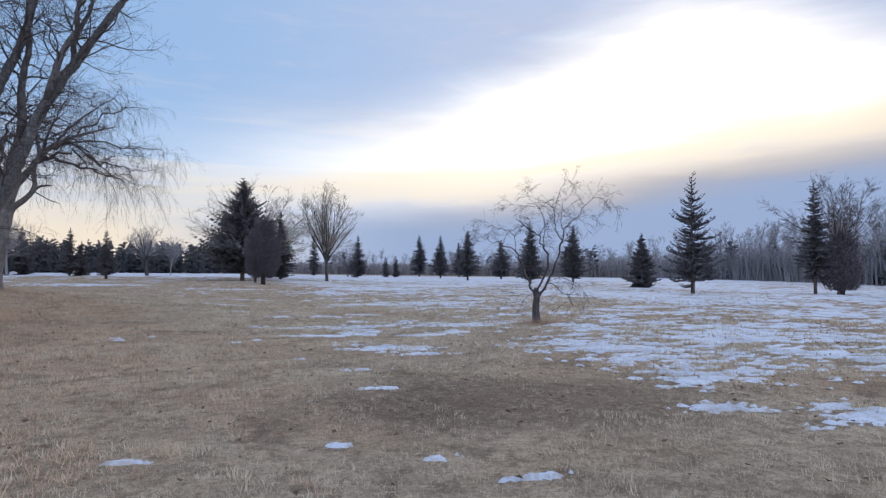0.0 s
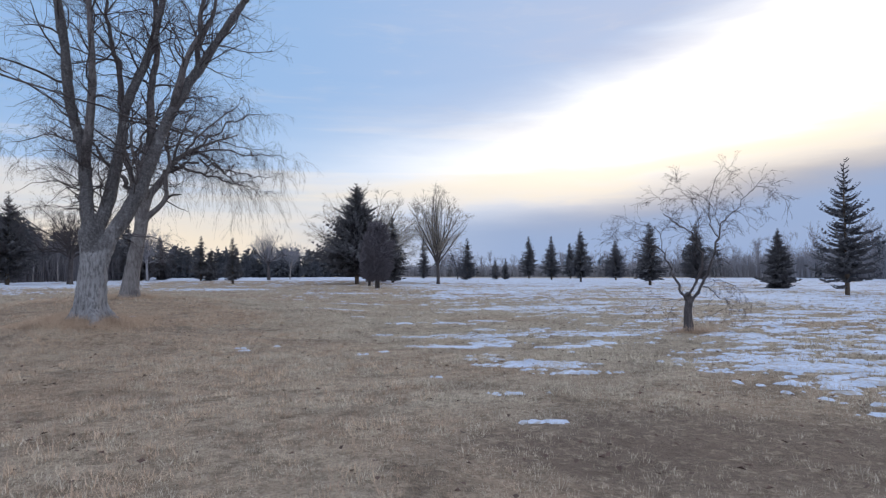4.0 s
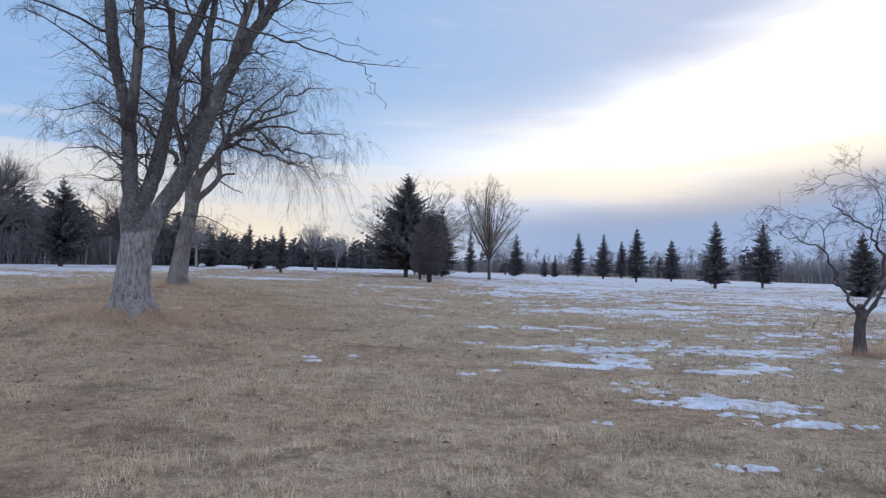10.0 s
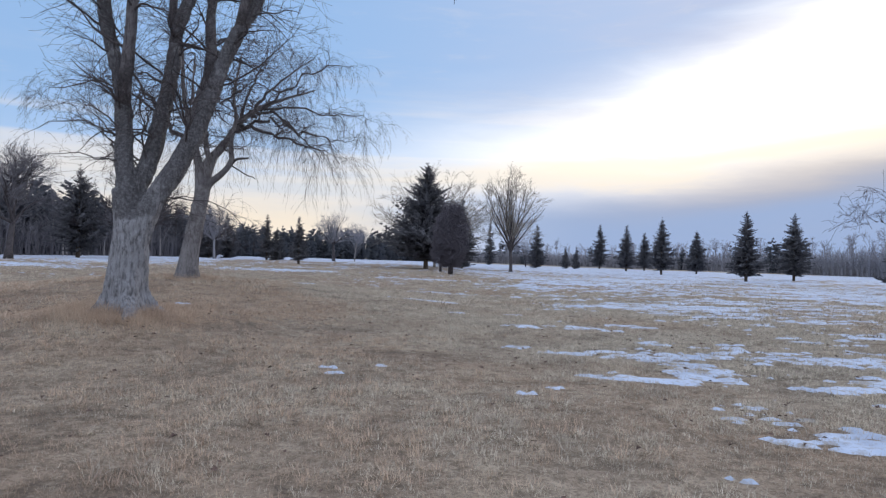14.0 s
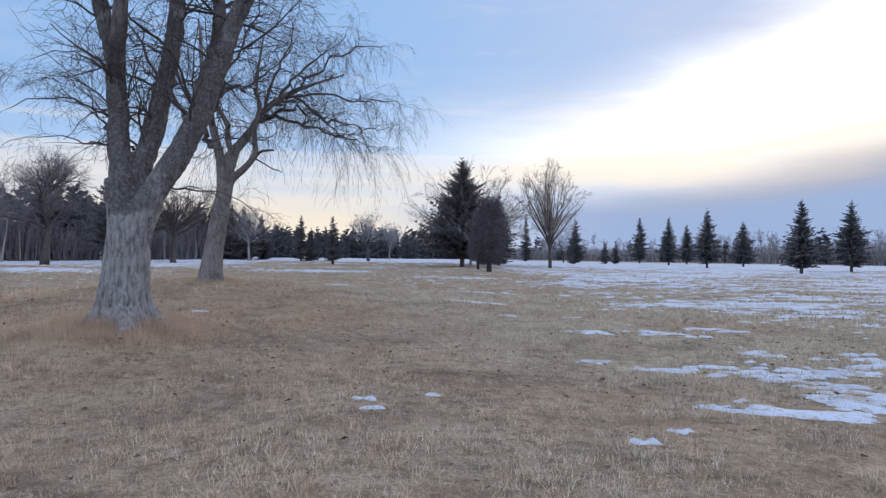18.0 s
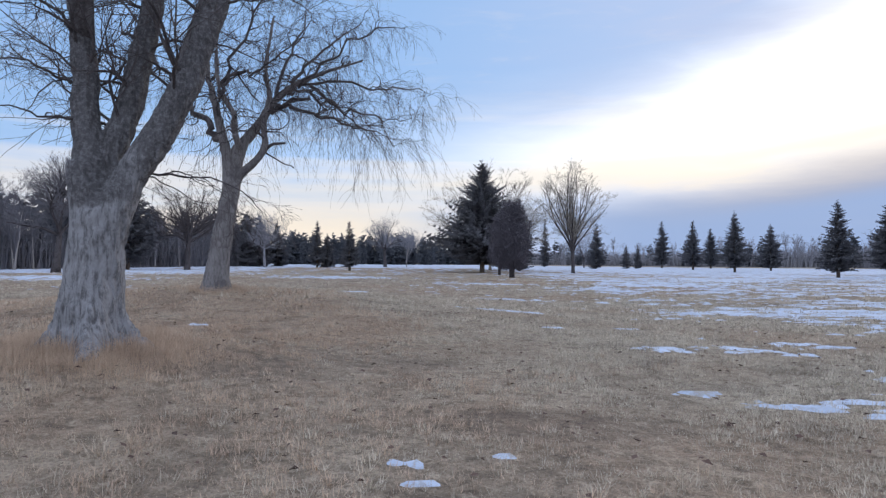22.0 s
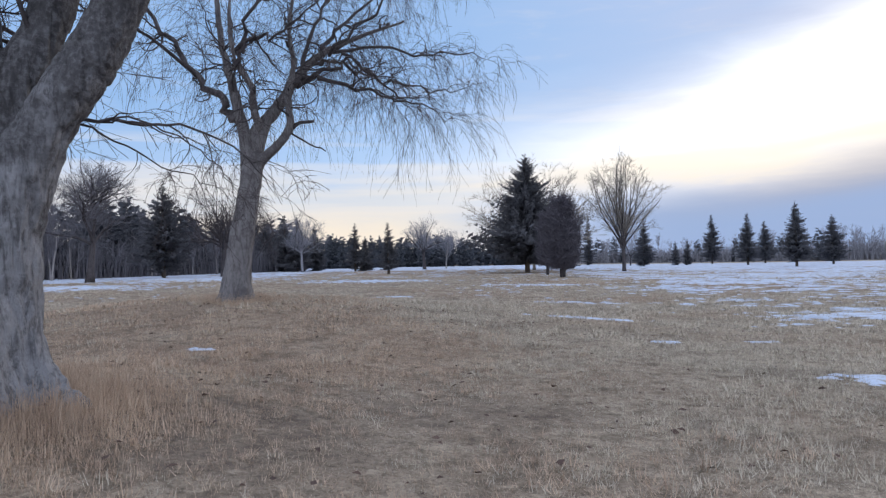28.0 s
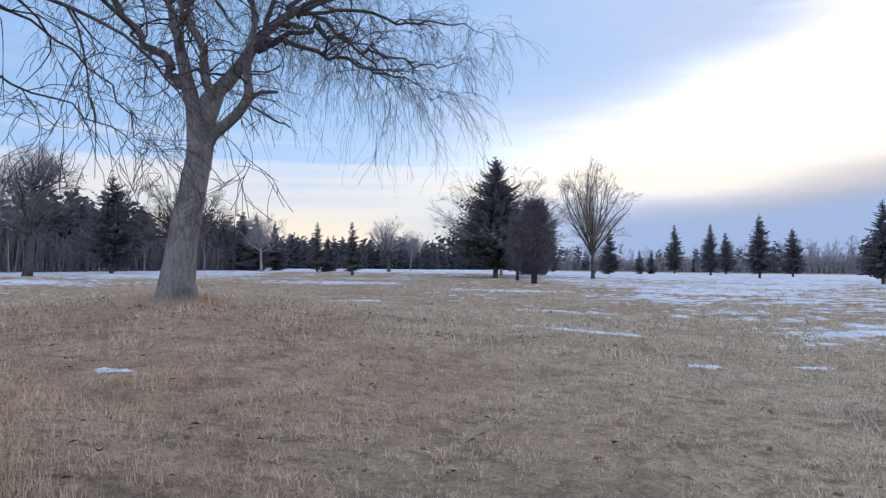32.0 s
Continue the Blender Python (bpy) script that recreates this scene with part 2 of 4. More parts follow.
def mat_bark(name, light, dark, scale=1.0, ridge=0.04, rough_from=None):
    """Furrowed bark; above rough_from (metres up the stem) dark corky patches take over."""
    m, n, b = material(name, 0.92, 0.15)
    tc = n.n("ShaderNodeTexCoord")
    mp = n.n("ShaderNodeMapping")
    mp.inputs["Scale"].default_value = (10 * scale, 10 * scale, 2.2 * scale)
    n.t.links.new(tc.outputs["Object"], mp.inputs[0])
    plates = n.noise(mp.outputs[0], 1.7, 6, 0.7, 0.5)
    fine = n.noise(tc.outputs["Object"], 22 * scale, 4, 0.7)
    blotch = n.noise(tc.outputs["Object"], 1.9 * scale, 5, 0.6)
    if rough_from is not None:
        sp = n.n("ShaderNodeSeparateXYZ")
        n.t.links.new(tc.outputs["Object"], sp.inputs[0])
        blotch = n.math("ADD", blotch, n.smooth(sp.outputs[2], rough_from - 0.9, rough_from + 0.9, -0.12, 0.19))
    col = n.mix(n.smooth(plates, 0.38, 0.56), tuple(0.25 * a + 0.75 * c for a, c in zip(light, dark)), light)
    col = n.mix(n.math("MULTIPLY", n.smooth(blotch, 0.47, 0.62), 0.8), col, dark)
    col = n.mix(n.math("MULTIPLY", n.smooth(fine, 0.4, 0.7), 0.3), col, tuple(min(1, 1.5 * v) for v in light))
    n.link(col, b.inputs["Base Color"])
    bump(n, b, n.math("ADD", plates, n.math("MULTIPLY", fine, 0.45)), 1.0, ridge)
    return m


def mat_vary(name, a, c, rough=0.9, freq=0.6, grain=6.0):
    m, n, b = material(name, rough, 0.15)
    isl = n.n("ShaderNodeNewGeometry").outputs["Random Per Island"]
    tc = n.n("ShaderNodeTexCoord").outputs["Object"]
    col = n.mix(n.math("ADD", n.math("MULTIPLY", isl, 0.6), n.math("MULTIPLY", n.noise(tc, freq, 3), 0.5)), a, c)
    col = n.mix(n.math("MULTIPLY", n.smooth(n.noise(tc, grain, 3, 0.7), 0.45, 0.7), 0.3), col, tuple(v * 0.5 for v in a))
    n.link(col, b.inputs["Base Color"])
    return m


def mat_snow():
    m, n, b = material("dimmed_old_snow", 1.0, 0.02)
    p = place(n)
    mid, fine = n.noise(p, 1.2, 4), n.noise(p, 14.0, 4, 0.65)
    # Darker and bluer than real snow: dim skylight is put into the colour.
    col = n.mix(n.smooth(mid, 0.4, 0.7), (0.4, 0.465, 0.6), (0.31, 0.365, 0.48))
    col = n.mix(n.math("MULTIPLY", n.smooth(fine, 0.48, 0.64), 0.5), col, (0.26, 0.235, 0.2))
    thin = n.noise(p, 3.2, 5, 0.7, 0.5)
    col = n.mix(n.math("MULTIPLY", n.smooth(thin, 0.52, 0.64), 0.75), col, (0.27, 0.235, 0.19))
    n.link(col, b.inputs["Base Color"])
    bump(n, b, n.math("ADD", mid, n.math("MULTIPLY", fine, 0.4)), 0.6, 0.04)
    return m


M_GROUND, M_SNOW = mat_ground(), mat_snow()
M_GRASS = mat_grass("dry_grass", (0.42, 0.372, 0.307), (0.52, 0.466, 0.392), (0.21, 0.18, 0.157))
M_LONG = mat_grass("long_dry_grass", (0.415, 0.304, 0.23), (0.505, 0.388, 0.3), (0.22, 0.157, 0.126))
M_LITTER = mat_vary("dead_leaf", (0.05, 0.036, 0.034), (0.13, 0.086, 0.074))
M_BARK = mat_bark("furrowed_grey_bark", (0.222, 0.226, 0.25), (0.05, 0.048, 0.054), rough_from=1.75)
M_BARK_SMOOTH = mat_bark("even_grey_bark", (0.165, 0.158, 0.168), (0.075, 0.07, 0.075), 0.9, 0.02)
M_BARK_DARK = mat_bark("dark_weathered_bark", (0.135, 0.128, 0.14), (0.04, 0.037, 0.041))
M_LIMB = mat_bark("limb_bark", (0.08, 0.073, 0.08), (0.036, 0.033, 0.037), 1.4, 0.02)
M_TWIG = mat_vary("twig_bark", (0.046, 0.04, 0.045), (0.092, 0.08, 0.086))
# Pale twigs, lightened further to stand in for sky glow round thin crowns.
M_TWIG_PALE = mat_vary("glow_pale_twig", (0.2, 0.184, 0.172), (0.32, 0.294, 0.272))
M_NEEDLE = mat_vary("spruce_needles", (0.085, 0.086, 0.1), (0.118, 0.121, 0.14))
# Far needles are lifted and blued so the colour stands in for haze.
M_NEEDLE_HAZED = mat_vary("hazed_conifer_needles", (0.07, 0.078, 0.096), (0.115, 0.125, 0.15))
M_STEM = mat_vary("conifer_stem", (0.08, 0.065, 0.055), (0.15, 0.12, 0.1))
# Pale bluish grey: distance haze is mixed into this twig colour.
M_WOOD_HAZED = mat_vary("haze_grey_twigs", (0.178, 0.18, 0.212), (0.27, 0.275, 0.318))
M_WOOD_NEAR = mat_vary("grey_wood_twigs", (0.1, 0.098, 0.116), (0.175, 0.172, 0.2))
M_TRUNK_PALE = mat_vary("pale_trunk", (0.17, 0.16, 0.168), (0.3, 0.285, 0.29))


# ---- the lie of the land ----
def sstep(x, a, c):
    u = np.clip((x - a) / (c - a), 0, 1)
    return u * u * (3 - 2 * u)


def wave(x, y, k):
    """A cheap smooth unevenness, about -1 to 1."""
    return (np.sin(x * 1.3 * k + 0.7) * np.cos(y * 1.1 * k - 0.4) + np.sin((x * 0.6 + y * 0.8) * 2.1 * k + 1.9) * 0.6
            + np.cos((x * 0.9 - y * 0.5) * 3.3 * k) * 0.35) / 1.95


def land(x, y):
    x, y = np.asarray(x, float), np.asarray(y, float)
    r = np.hypot(x, y - 8)
    z = 0.1 * np.exp(-(r / 14) ** 2)
    z = z + 0.75 * np.exp(-((x + 11) / 6.5) ** 2 - ((y - 28) / 6.5) ** 2)
    z = z + 0.5 * np.exp(-((x + 8.0) / 2.4) ** 2 - ((y - 17.6) / 2.6) ** 2)
    z = z - 0.22 * np.exp(-((x - 1) / 9) ** 2 - ((y - 36) / 13) ** 2)
    z = z - 0.95 * np.tanh(x / 58) * sstep(r, 14, 70)
    return z + 0.035 * wave(x, y, 0.55)


def land1(x, y):
    return float(land(x, y))


# ---- mesh making ----
class Mesh:
    """Collects tubes and small faces, and links them as one mesh."""

    def __init__(self):
        self.v, self.f, self.n = [], [], 0

    def tube(self, pts, radii, sides=5, cap=True):
        pts = [Vector(p) for p in pts]
        up = Vector((0.31, 0.95, 0.12))
        rings = []
        for i, p in enumerate(pts):
            d = (pts[min(i + 1, len(pts) - 1)] - pts[max(i - 1, 0)])
            if d.length < 1e-6:
                d = Vector((0, 0, 1))
            d.normalize()
            s = d.cross(up)
            if s.length < 1e-3:
                s = d.cross(Vector((1, 0, 0)))
            s.normalize()
            t = d.cross(s)
            rr = radii[i]
            rings.append(self.n)
            for k in range(sides):
                a = 2 * math.pi * k / sides
                q = p + (s * math.cos(a) + t * math.sin(a)) * rr
                self.v.append((q.x, q.y, q.z))
            self.n += sides
        for a, c in zip(rings, rings[1:]):
            for k in range(sides):
                k2 = (k + 1) % sides
                self.f.append((a + k, a + k2, c + k2, c + k))
        if cap:
            self.f.append(tuple(rings[-1] + k for k in range(sides)))
            self.f.append(tuple(rings[0] + k for k in reversed(range(sides))))

    def face(self, *pts):
        for p in pts:
            self.v.append((p[0], p[1], p[2]))
        self.f.append(tuple(range(self.n, self.n + len(pts))))
        self.n += len(pts)

    def add(self, other, m=None):
        """Takes over another mesh, moved by m."""
        if not other.n:
            return
        if m is None:
            self.v += other.v
        else:
            a = np.array(other.v) @ np.array(m.to_3x3()).T + np.array(m.translation)
            self.v += a.tolist()
        k = self.n
        self.f += [tuple(i + k for i in f) for f in other.f]
        self.n += other.n

    def data(self, name, mat, smooth=True):
        me = bpy.data.meshes.new(name)
        me.from_pydata(self.v, [], self.f)
        me.materials.append(mat)
        if smooth:
            me.polygons.foreach_set("use_smooth", [True] * len(me.polygons))
        me.update()
        return me


def part(name, mesh, mat, parent, label="", smooth=True):
    ob = new(name, mesh.data(name, mat, smooth))
    ob.parent = parent
    if label:
        tagged(ob, label)
    return ob


def thing(name, label, category, m=None, group="", kind=""):
    ob = new(name)
    ob.empty_display_size = 0.3
    if m is not None:
        ob.matrix_world = m
    return tagged(ob, label, category, group, kind)


# ---- bare trees ----
def bend(rng, p, d, length, steps, wild, lift):
    """A wandering line from p towards d; lift above 0 turns it up, below 0 down, the more so towards its end."""
    pts, q, d = [p.copy()], p.copy(), d.normalized()
    for i in range(steps):
        d = d + Vector((rng.gauss(0, wild), rng.gauss(0, wild), rng.gauss(0, wild) + lift * (0.4 + i / steps)))
        d.normalize()
        q = q + d * (length / steps)
        pts.append(q.copy())
    return pts


def along(pts, u):
    x = u * (len(pts) - 1)
    i = min(int(x), len(pts) - 2)
    return pts[i].lerp(pts[i + 1], x - i), (pts[i + 1] - pts[i]).normalized()


def sprout(rng, mesh, pts, r0, r1, level, spec, count, own=None, reach=1.0):
    """Side shoots along a line, and their own shoots in turn. own: takes the first shoots, one by one."""
    for _ in range(count):
        u = rng.uniform(spec["from"][level], 1.0)
        p, d = along(pts, u)
        side = Vector((rng.gauss(0, 1), rng.gauss(0, 1), rng.gauss(0, 0.7)))
        side = side - d * side.dot(d)
        if side.length < 1e-3:
            continue
        side.normalize()
        ang = rng.uniform(*spec["angle"][level])
        way = d * math.cos(ang) + side * math.sin(ang)
        way.z += spec["rise"][level]
        ln = rng.uniform(*spec["length"][level]) * (1.15 - 0.5 * u) * reach
        rad = min((r0 + (r1 - r0) * u) * 0.6, spec["radius"][level]) * rng.uniform(0.7, 1.1)
        line = bend(rng, p, way, ln, spec["steps"][level], spec["wild"][level], spec["lift"][level])
        k = len(line) - 1
        into = mesh[level]
        if own is not None:
            into = Mesh()
            own.append(into)
        if spec["sides"][level] == 1:
            # the finest twigs: one long sliver each
            wide = Vector((rng.gauss(0, 1), rng.gauss(0, 1), 0.3)).cross(line[-1] - p).normalized() * max(rad, spec["thin"]) * 1.3
            into.face(p - wide, line[-1], p + wide)
        else:
            into.tube(line, [max(rad * (1 - 0.8 * i / k), spec["thin"]) for i in range(k + 1)], spec["sides"][level], cap=False)
        if level + 1 < len(spec["count"]):
            sprout(rng, mesh, line, rad, rad * 0.25, level + 1, spec, max(1, round(rng.gauss(spec["count"][level + 1], 1))), None, reach)


def limb_line(pts, m, rng, sub=3, jig=0.03):
    """A limb given by a few (across, depth, up) points, made finer and a little crooked."""
    vs = [Vector(p) for p in pts]
    fine = []
    for i in range(len(vs) - 1):
        a, b = vs[max(i - 1, 0)], vs[i]
        c, d = vs[i + 1], vs[min(i + 2, len(vs) - 1)]
        for s in range(sub):
            t = s / sub
            q = 0.5 * ((2 * b) + (c - a) * t + (2 * a - 5 * b + 4 * c - d) * t * t + (3 * b - a - 3 * c + d) * t ** 3)
            if s:
                q = q + Vector((rng.gauss(0, jig), rng.gauss(0, jig), rng.gauss(0, jig)))
            fine.append(q)
    fine.append(vs[-1])
    return fine


def flared_trunk(mesh, pts, radii, flare, lobes, rng, sides=28):
    """A trunk with root spurs at its foot and shallow flutes."""
    ph = [rng.uniform(0, 6.28) for _ in range(3)]
    rings, up = [], Vector((0, 0, 1))
    base = pts[0].z
    for p, r in zip(pts, radii):
        h = p.z - base
        f = math.exp(-max(h - 0.2, 0) / 0.24)
        ring = []
        for k in range(sides):
            a = 2 * math.pi * k / sides
            root = max(0.0, math.cos(lobes * a + ph[0])) ** 1.5 + 0.4 * max(0, math.cos(3 * a + ph[1]))
            rr = r * (1 + flare * f * (0.35 + root) + 0.05 * math.sin(4 * a + ph[2] + h * 0.5) + 0.025 * math.sin(11 * a + h * 2))
            rr *= 1 + rng.uniform(-0.015, 0.015)
            q = p + Vector((math.cos(a) * rr, math.sin(a) * rr, 0))
            ring.append(mesh.n)
            mesh.v.append((q.x, q.y, q.z))
            mesh.n += 1
        rings.append(ring)
    for a, c in zip(rings, rings[1:]):
        for k in range(sides):
            k2 = (k + 1) % sides
            mesh.f.append((a[k], a[k2], c[k2], c[k]))
    mesh.f.append(tuple(rings[-1]))
    mesh.f.append(tuple(reversed(rings[0])))


def fused(name, mesh, mat, voxel, depth, seed):
    """Stems grown together into one skin, with raised vertical bark plates."""
    ob = new(name, mesh.data(name, mat))
    mod = ob.modifiers.new("skin", "REMESH")
    mod.mode, mod.voxel_size = "VOXEL", voxel
    soft = ob.modifiers.new("soften", "SMOOTH")
    soft.factor, soft.iterations = 0.5, 5
    shape = ob.evaluated_get(bpy.context.evaluated_depsgraph_get())
    me = bpy.data.meshes.new_from_object(shape)
    ob.modifiers.clear()
    ob.data = me
    n = len(me.vertices)
    co, no = np.empty(3 * n, np.float32), np.empty(3 * n, np.float32)
    me.vertices.foreach_get("co", co)
    me.vertices.foreach_get("normal", no)
    co, no = co.reshape(-1, 3).astype(float), no.reshape(-1, 3)
    push = np.empty(n)
    for i, (x, y, z) in enumerate(co):
        wav = noise.noise((x * 3 + seed, y * 3, z * 1.2)) * 0.5
        plate = abs(noise.noise((x * 13 + wav, y * 13 + seed, z * 2.4)))
        chip = noise.noise((x * 24, y * 24 + seed, z * 7))
        lump = noise.noise((x * 2.6, y * 2.6, z * 1.6 + seed))
        push[i] = depth * (2.2 * min(plate, 0.32) - 0.35 + 0.35 * chip + 0.7 * lump)
    me.vertices.foreach_set("co", (co + no * push[:, None]).astype(np.float32).ravel())
    me.polygons.foreach_set("use_smooth", [True] * len(me.polygons))
    if not me.materials:
        me.materials.append(mat)
    me.update()
    return ob


def framed_tree(name, label, x, y, z, turn, seed, trunk, radii, flare, limbs, spec, bark, group="", twigs=9, dead=(), fuse=9.0, low=None, crook=0.035, skin=(0.026, 0.02)):
    """A bare tree whose trunk and main limbs are given in metres: across, depth, up, from its foot.
    Limbs thicker than fuse grow out of the trunk in one skin; low is the growth of thin low limbs."""
    rng = random.Random(seed)
    root = thing(name, label, "tree", pose(x, y, z, 0, 0, turn), group)
    tm = Mesh()
    line = limb_line(trunk, None, rng, 5, 0.008)
    k = len(line) - 1
    rads = list(np.interp(np.linspace(0, 1, k + 1), np.linspace(0, 1, len(radii)), radii))
    flared_trunk(tm, line, rads, flare, 5, rng)
    shoots, own = [Mesh() for _ in spec["count"]], []
    for pts, r0, r1 in limbs:
        thick = r0 >= fuse
        lm = tm if thick else Mesh()
        ln = limb_line(pts, None, rng, 4, 0.02 if r0 < 0.03 else 0.012 if r0 > 0.13 else crook)
        n = len(ln) - 1
        start = 0.9 if thick else 0.66
        lm.tube(ln, [(r0 + (r1 - r0) * (i / n) ** 0.8) * rng.uniform(0.95, 1.05) * (min(1.0, start + 4.5 * i / n) if r0 > 0.1 else 1.0) * min(1.0, (0.7 if r0 > 0.1 else 0.3 if thick else 0.12) + 5 * (1 - i / n)) for i in range(n + 1)], 14 if thick else 12 if r0 > 0.05 else 7)
        if not thick:
            part("limb", lm, M_BARK_DARK if r0 > 0.1 else M_LIMB, root)
        length = sum((b - a).length for a, b in zip(ln, ln[1:]))
        thin = low if low and r0 < 0.035 else spec
        sprout(rng, shoots, ln, r0, r1, 0, thin, max(2, round(twigs * length / 5 * (1.3 if thin is low else 1.0))), own, min(1.0, max(0.42 if low else 0.7, 13 * r0)))
    trunk_label = "furrowed grey bark with spreading root spurs" if flare > 0.3 else ""
    if fuse < 1:
        tagged(fused("trunk", tm, bark, *skin, seed), trunk_label).parent = root
    else:
        part("trunk", tm, bark, root, trunk_label)
    for pts, r0 in dead:
        lm = Mesh()
        ln = limb_line(pts, None, rng, 3, 0.01)
        n = len(ln) - 1
        lm.tube(ln, [r0 * (1 - 0.45 * i / n) for i in range(n + 1)], 8)
        part("branch_stub", lm, M_LIMB, root)
    for bm in own:
        part("branch", bm, M_LIMB, root)
    fine = Mesh()
    for sh in shoots:
        fine.add(sh)
    tagged(part("crown", fine, M_TWIG, root), "fine bare twigs", kind="stuff")
    return root


def plain_tree(seed, height, stem, spread, limbs, spec, fork=0.25, lift=0.05, lean=0.0, vase=False, dome=0.0, crook=0.1):
    """Meshes of a freely grown bare tree: (trunk, limbs, twigs)."""
    rng = random.Random(seed)
    tm, lms = Mesh(), []
    shoots = [Mesh() for _ in spec["count"]]
    top = height * (fork if vase else 0.8)
    line = bend(rng, Vector((0, 0, -0.15)), Vector((lean, 0, 1)), top + 0.15, 7, 0.03, 0.02)
    k = len(line) - 1
    tm.tube(line, [stem * (1.35 if i == 0 else 1) * (1 - (0.35 if vase else 0.8) * i / k) for i in range(k + 1)], 9)
    for i in range(limbs):
        u = rng.uniform(0.75, 1.0) if vase else rng.uniform(fork, 1.0)
        p, d = along(line, u)
        a = 2.4 * i + rng.uniform(-0.4, 0.4)
        out = spread * rng.uniform(0.35, 1.0)
        rise = height - p.z if vase else (height - p.z) * 0.75 + 0.4
        way = Vector((math.cos(a) * out, math.sin(a) * out, rise * rng.uniform(0.7, 1.0)))
        if dome:
            # the tips end on a round crown
            e = math.asin(rng.uniform(-0.35, 1.0))
            way = Vector((math.cos(a) * math.cos(e) * spread, math.sin(a) * math.cos(e) * spread, height - dome + math.sin(e) * dome)) - p
            way = way * rng.uniform(0.62, 1.0)
        ln = bend(rng, p, way, way.length * rng.uniform(0.8, 1.0), 7, crook, lift)
        r = stem * rng.uniform(0.3, 0.5)
        lm = Mesh()
        lms.append(lm)
        lm.tube(ln, [r * (1 - 0.8 * j / 7) for j in range(8)], spec.get("limb_sides", 6), cap=False)
        sprout(rng, shoots, ln, r, r * 0.2, 0, spec, spec["count"][0])
    return tm, lms, shoots


# ---- conifers ----
def spruce_mesh(seed, h, width, stem, tiers, per, gaps=0.12, droop=0.25, tip=0.12, clear=0.04, sprays=9, fat=1.0):
    """Meshes of a spruce: stem, and boughs made of many small needle sprays."""
    rng = random.Random(seed)
    sm, cm = Mesh(), Mesh()
    sm.tube([(0, 0, -0.2), (0, 0, h * 0.3), (0.02 * h * rng.uniform(-1, 1) * 0.3, 0, h * 0.7), (0, 0, h * 0.985)], [stem * 1.25, stem * 0.85, stem * 0.4, 0.015], 7)
    for t in range(tiers):
        u = (t + rng.uniform(-0.3, 0.3)) / tiers
        z = h * (clear + (1 - clear) * max(u, 0))
        reach = width * (1 - u) ** 0.85 * (0.8 + 0.2 * math.sin(t * 1.7 + seed) * rng.uniform(0.2, 1.6)) + 0.08
        if u < 0.12:
            reach *= 0.5 + 4.0 * max(u, 0)
        for b in range(max(4, round(per * (0.45 + 0.55 * (1 - u))))):
            if rng.random() < gaps:
                continue
            a = rng.uniform(0, 6.2832)
            ln = reach * rng.uniform(0.55, 1.0) * (1.22 if rng.random() < 0.12 else 1.0)
            ca, sa = math.cos(a), math.sin(a)
            dr = droop * (1 - 0.9 * u) * rng.uniform(0.6, 1.3)
            z0 = z + rng.uniform(-1.3, 1.3) * h / tiers
            for s in range(sprays):
                v = (s + rng.uniform(0.2, 0.9)) / sprays
                rr = ln * v
                zz = z0 + rr * (0.25 * u - dr * v + tip * v * v * 1.6)
                px, py = ca * rr, sa * rr
                sz = fat * ln * (0.34 - 0.2 * v) * rng.uniform(0.7, 1.3) + 0.05
                off = rng.uniform(-1, 1)
                ta = a + off * 0.9
                tx, ty = math.cos(ta), math.sin(ta)
                ww = sz * 0.28
                # one ragged spray: two crossed blades
                cm.face((px - ty * ww, py + tx * ww, zz), (px + ty * ww, py - tx * ww, zz + 0.02), (px + tx * sz, py + ty * sz, zz - sz * 0.25 + rng.uniform(-0.1, 0.18) * sz))
                cm.face((px, py, zz + ww * 0.8), (px + tx * sz * 0.15, py + ty * sz * 0.15, zz - ww * 1.3), (px + tx * sz * 0.9, py + ty * sz * 0.9, zz - sz * 0.3 * rng.random()))
    for s in range(10):
        a = rng.uniform(0, 6.28)
        zz = h * rng.uniform(0.93, 0.985)
        cm.face((0.02, 0, zz), (-0.02, 0.01, zz + 0.03), (math.cos(a) * h * 0.012, math.sin(a) * h * 0.012, zz + h * 0.018))
    cm.face((0.04, 0, h * 0.94), (-0.04, 0, h * 0.94), (0, 0, h))
    cm.face((0, 0.04, h * 0.94), (0, -0.04, h * 0.94), (0, 0, h))
    return sm, cm


def spruce(label, x, y, h, turn, needle=None, group="spruces on the lawn", **kw):
    root = thing("spruce_tree", label, "tree", pose(x, y, land1(x, y), 0, 0, turn), group)
    sm, cm = spruce_mesh(h=h, **kw)
    part("trunk", sm, M_STEM, root)
    part("crown", cm, needle or M_NEEDLE, root, smooth=False)
    return root


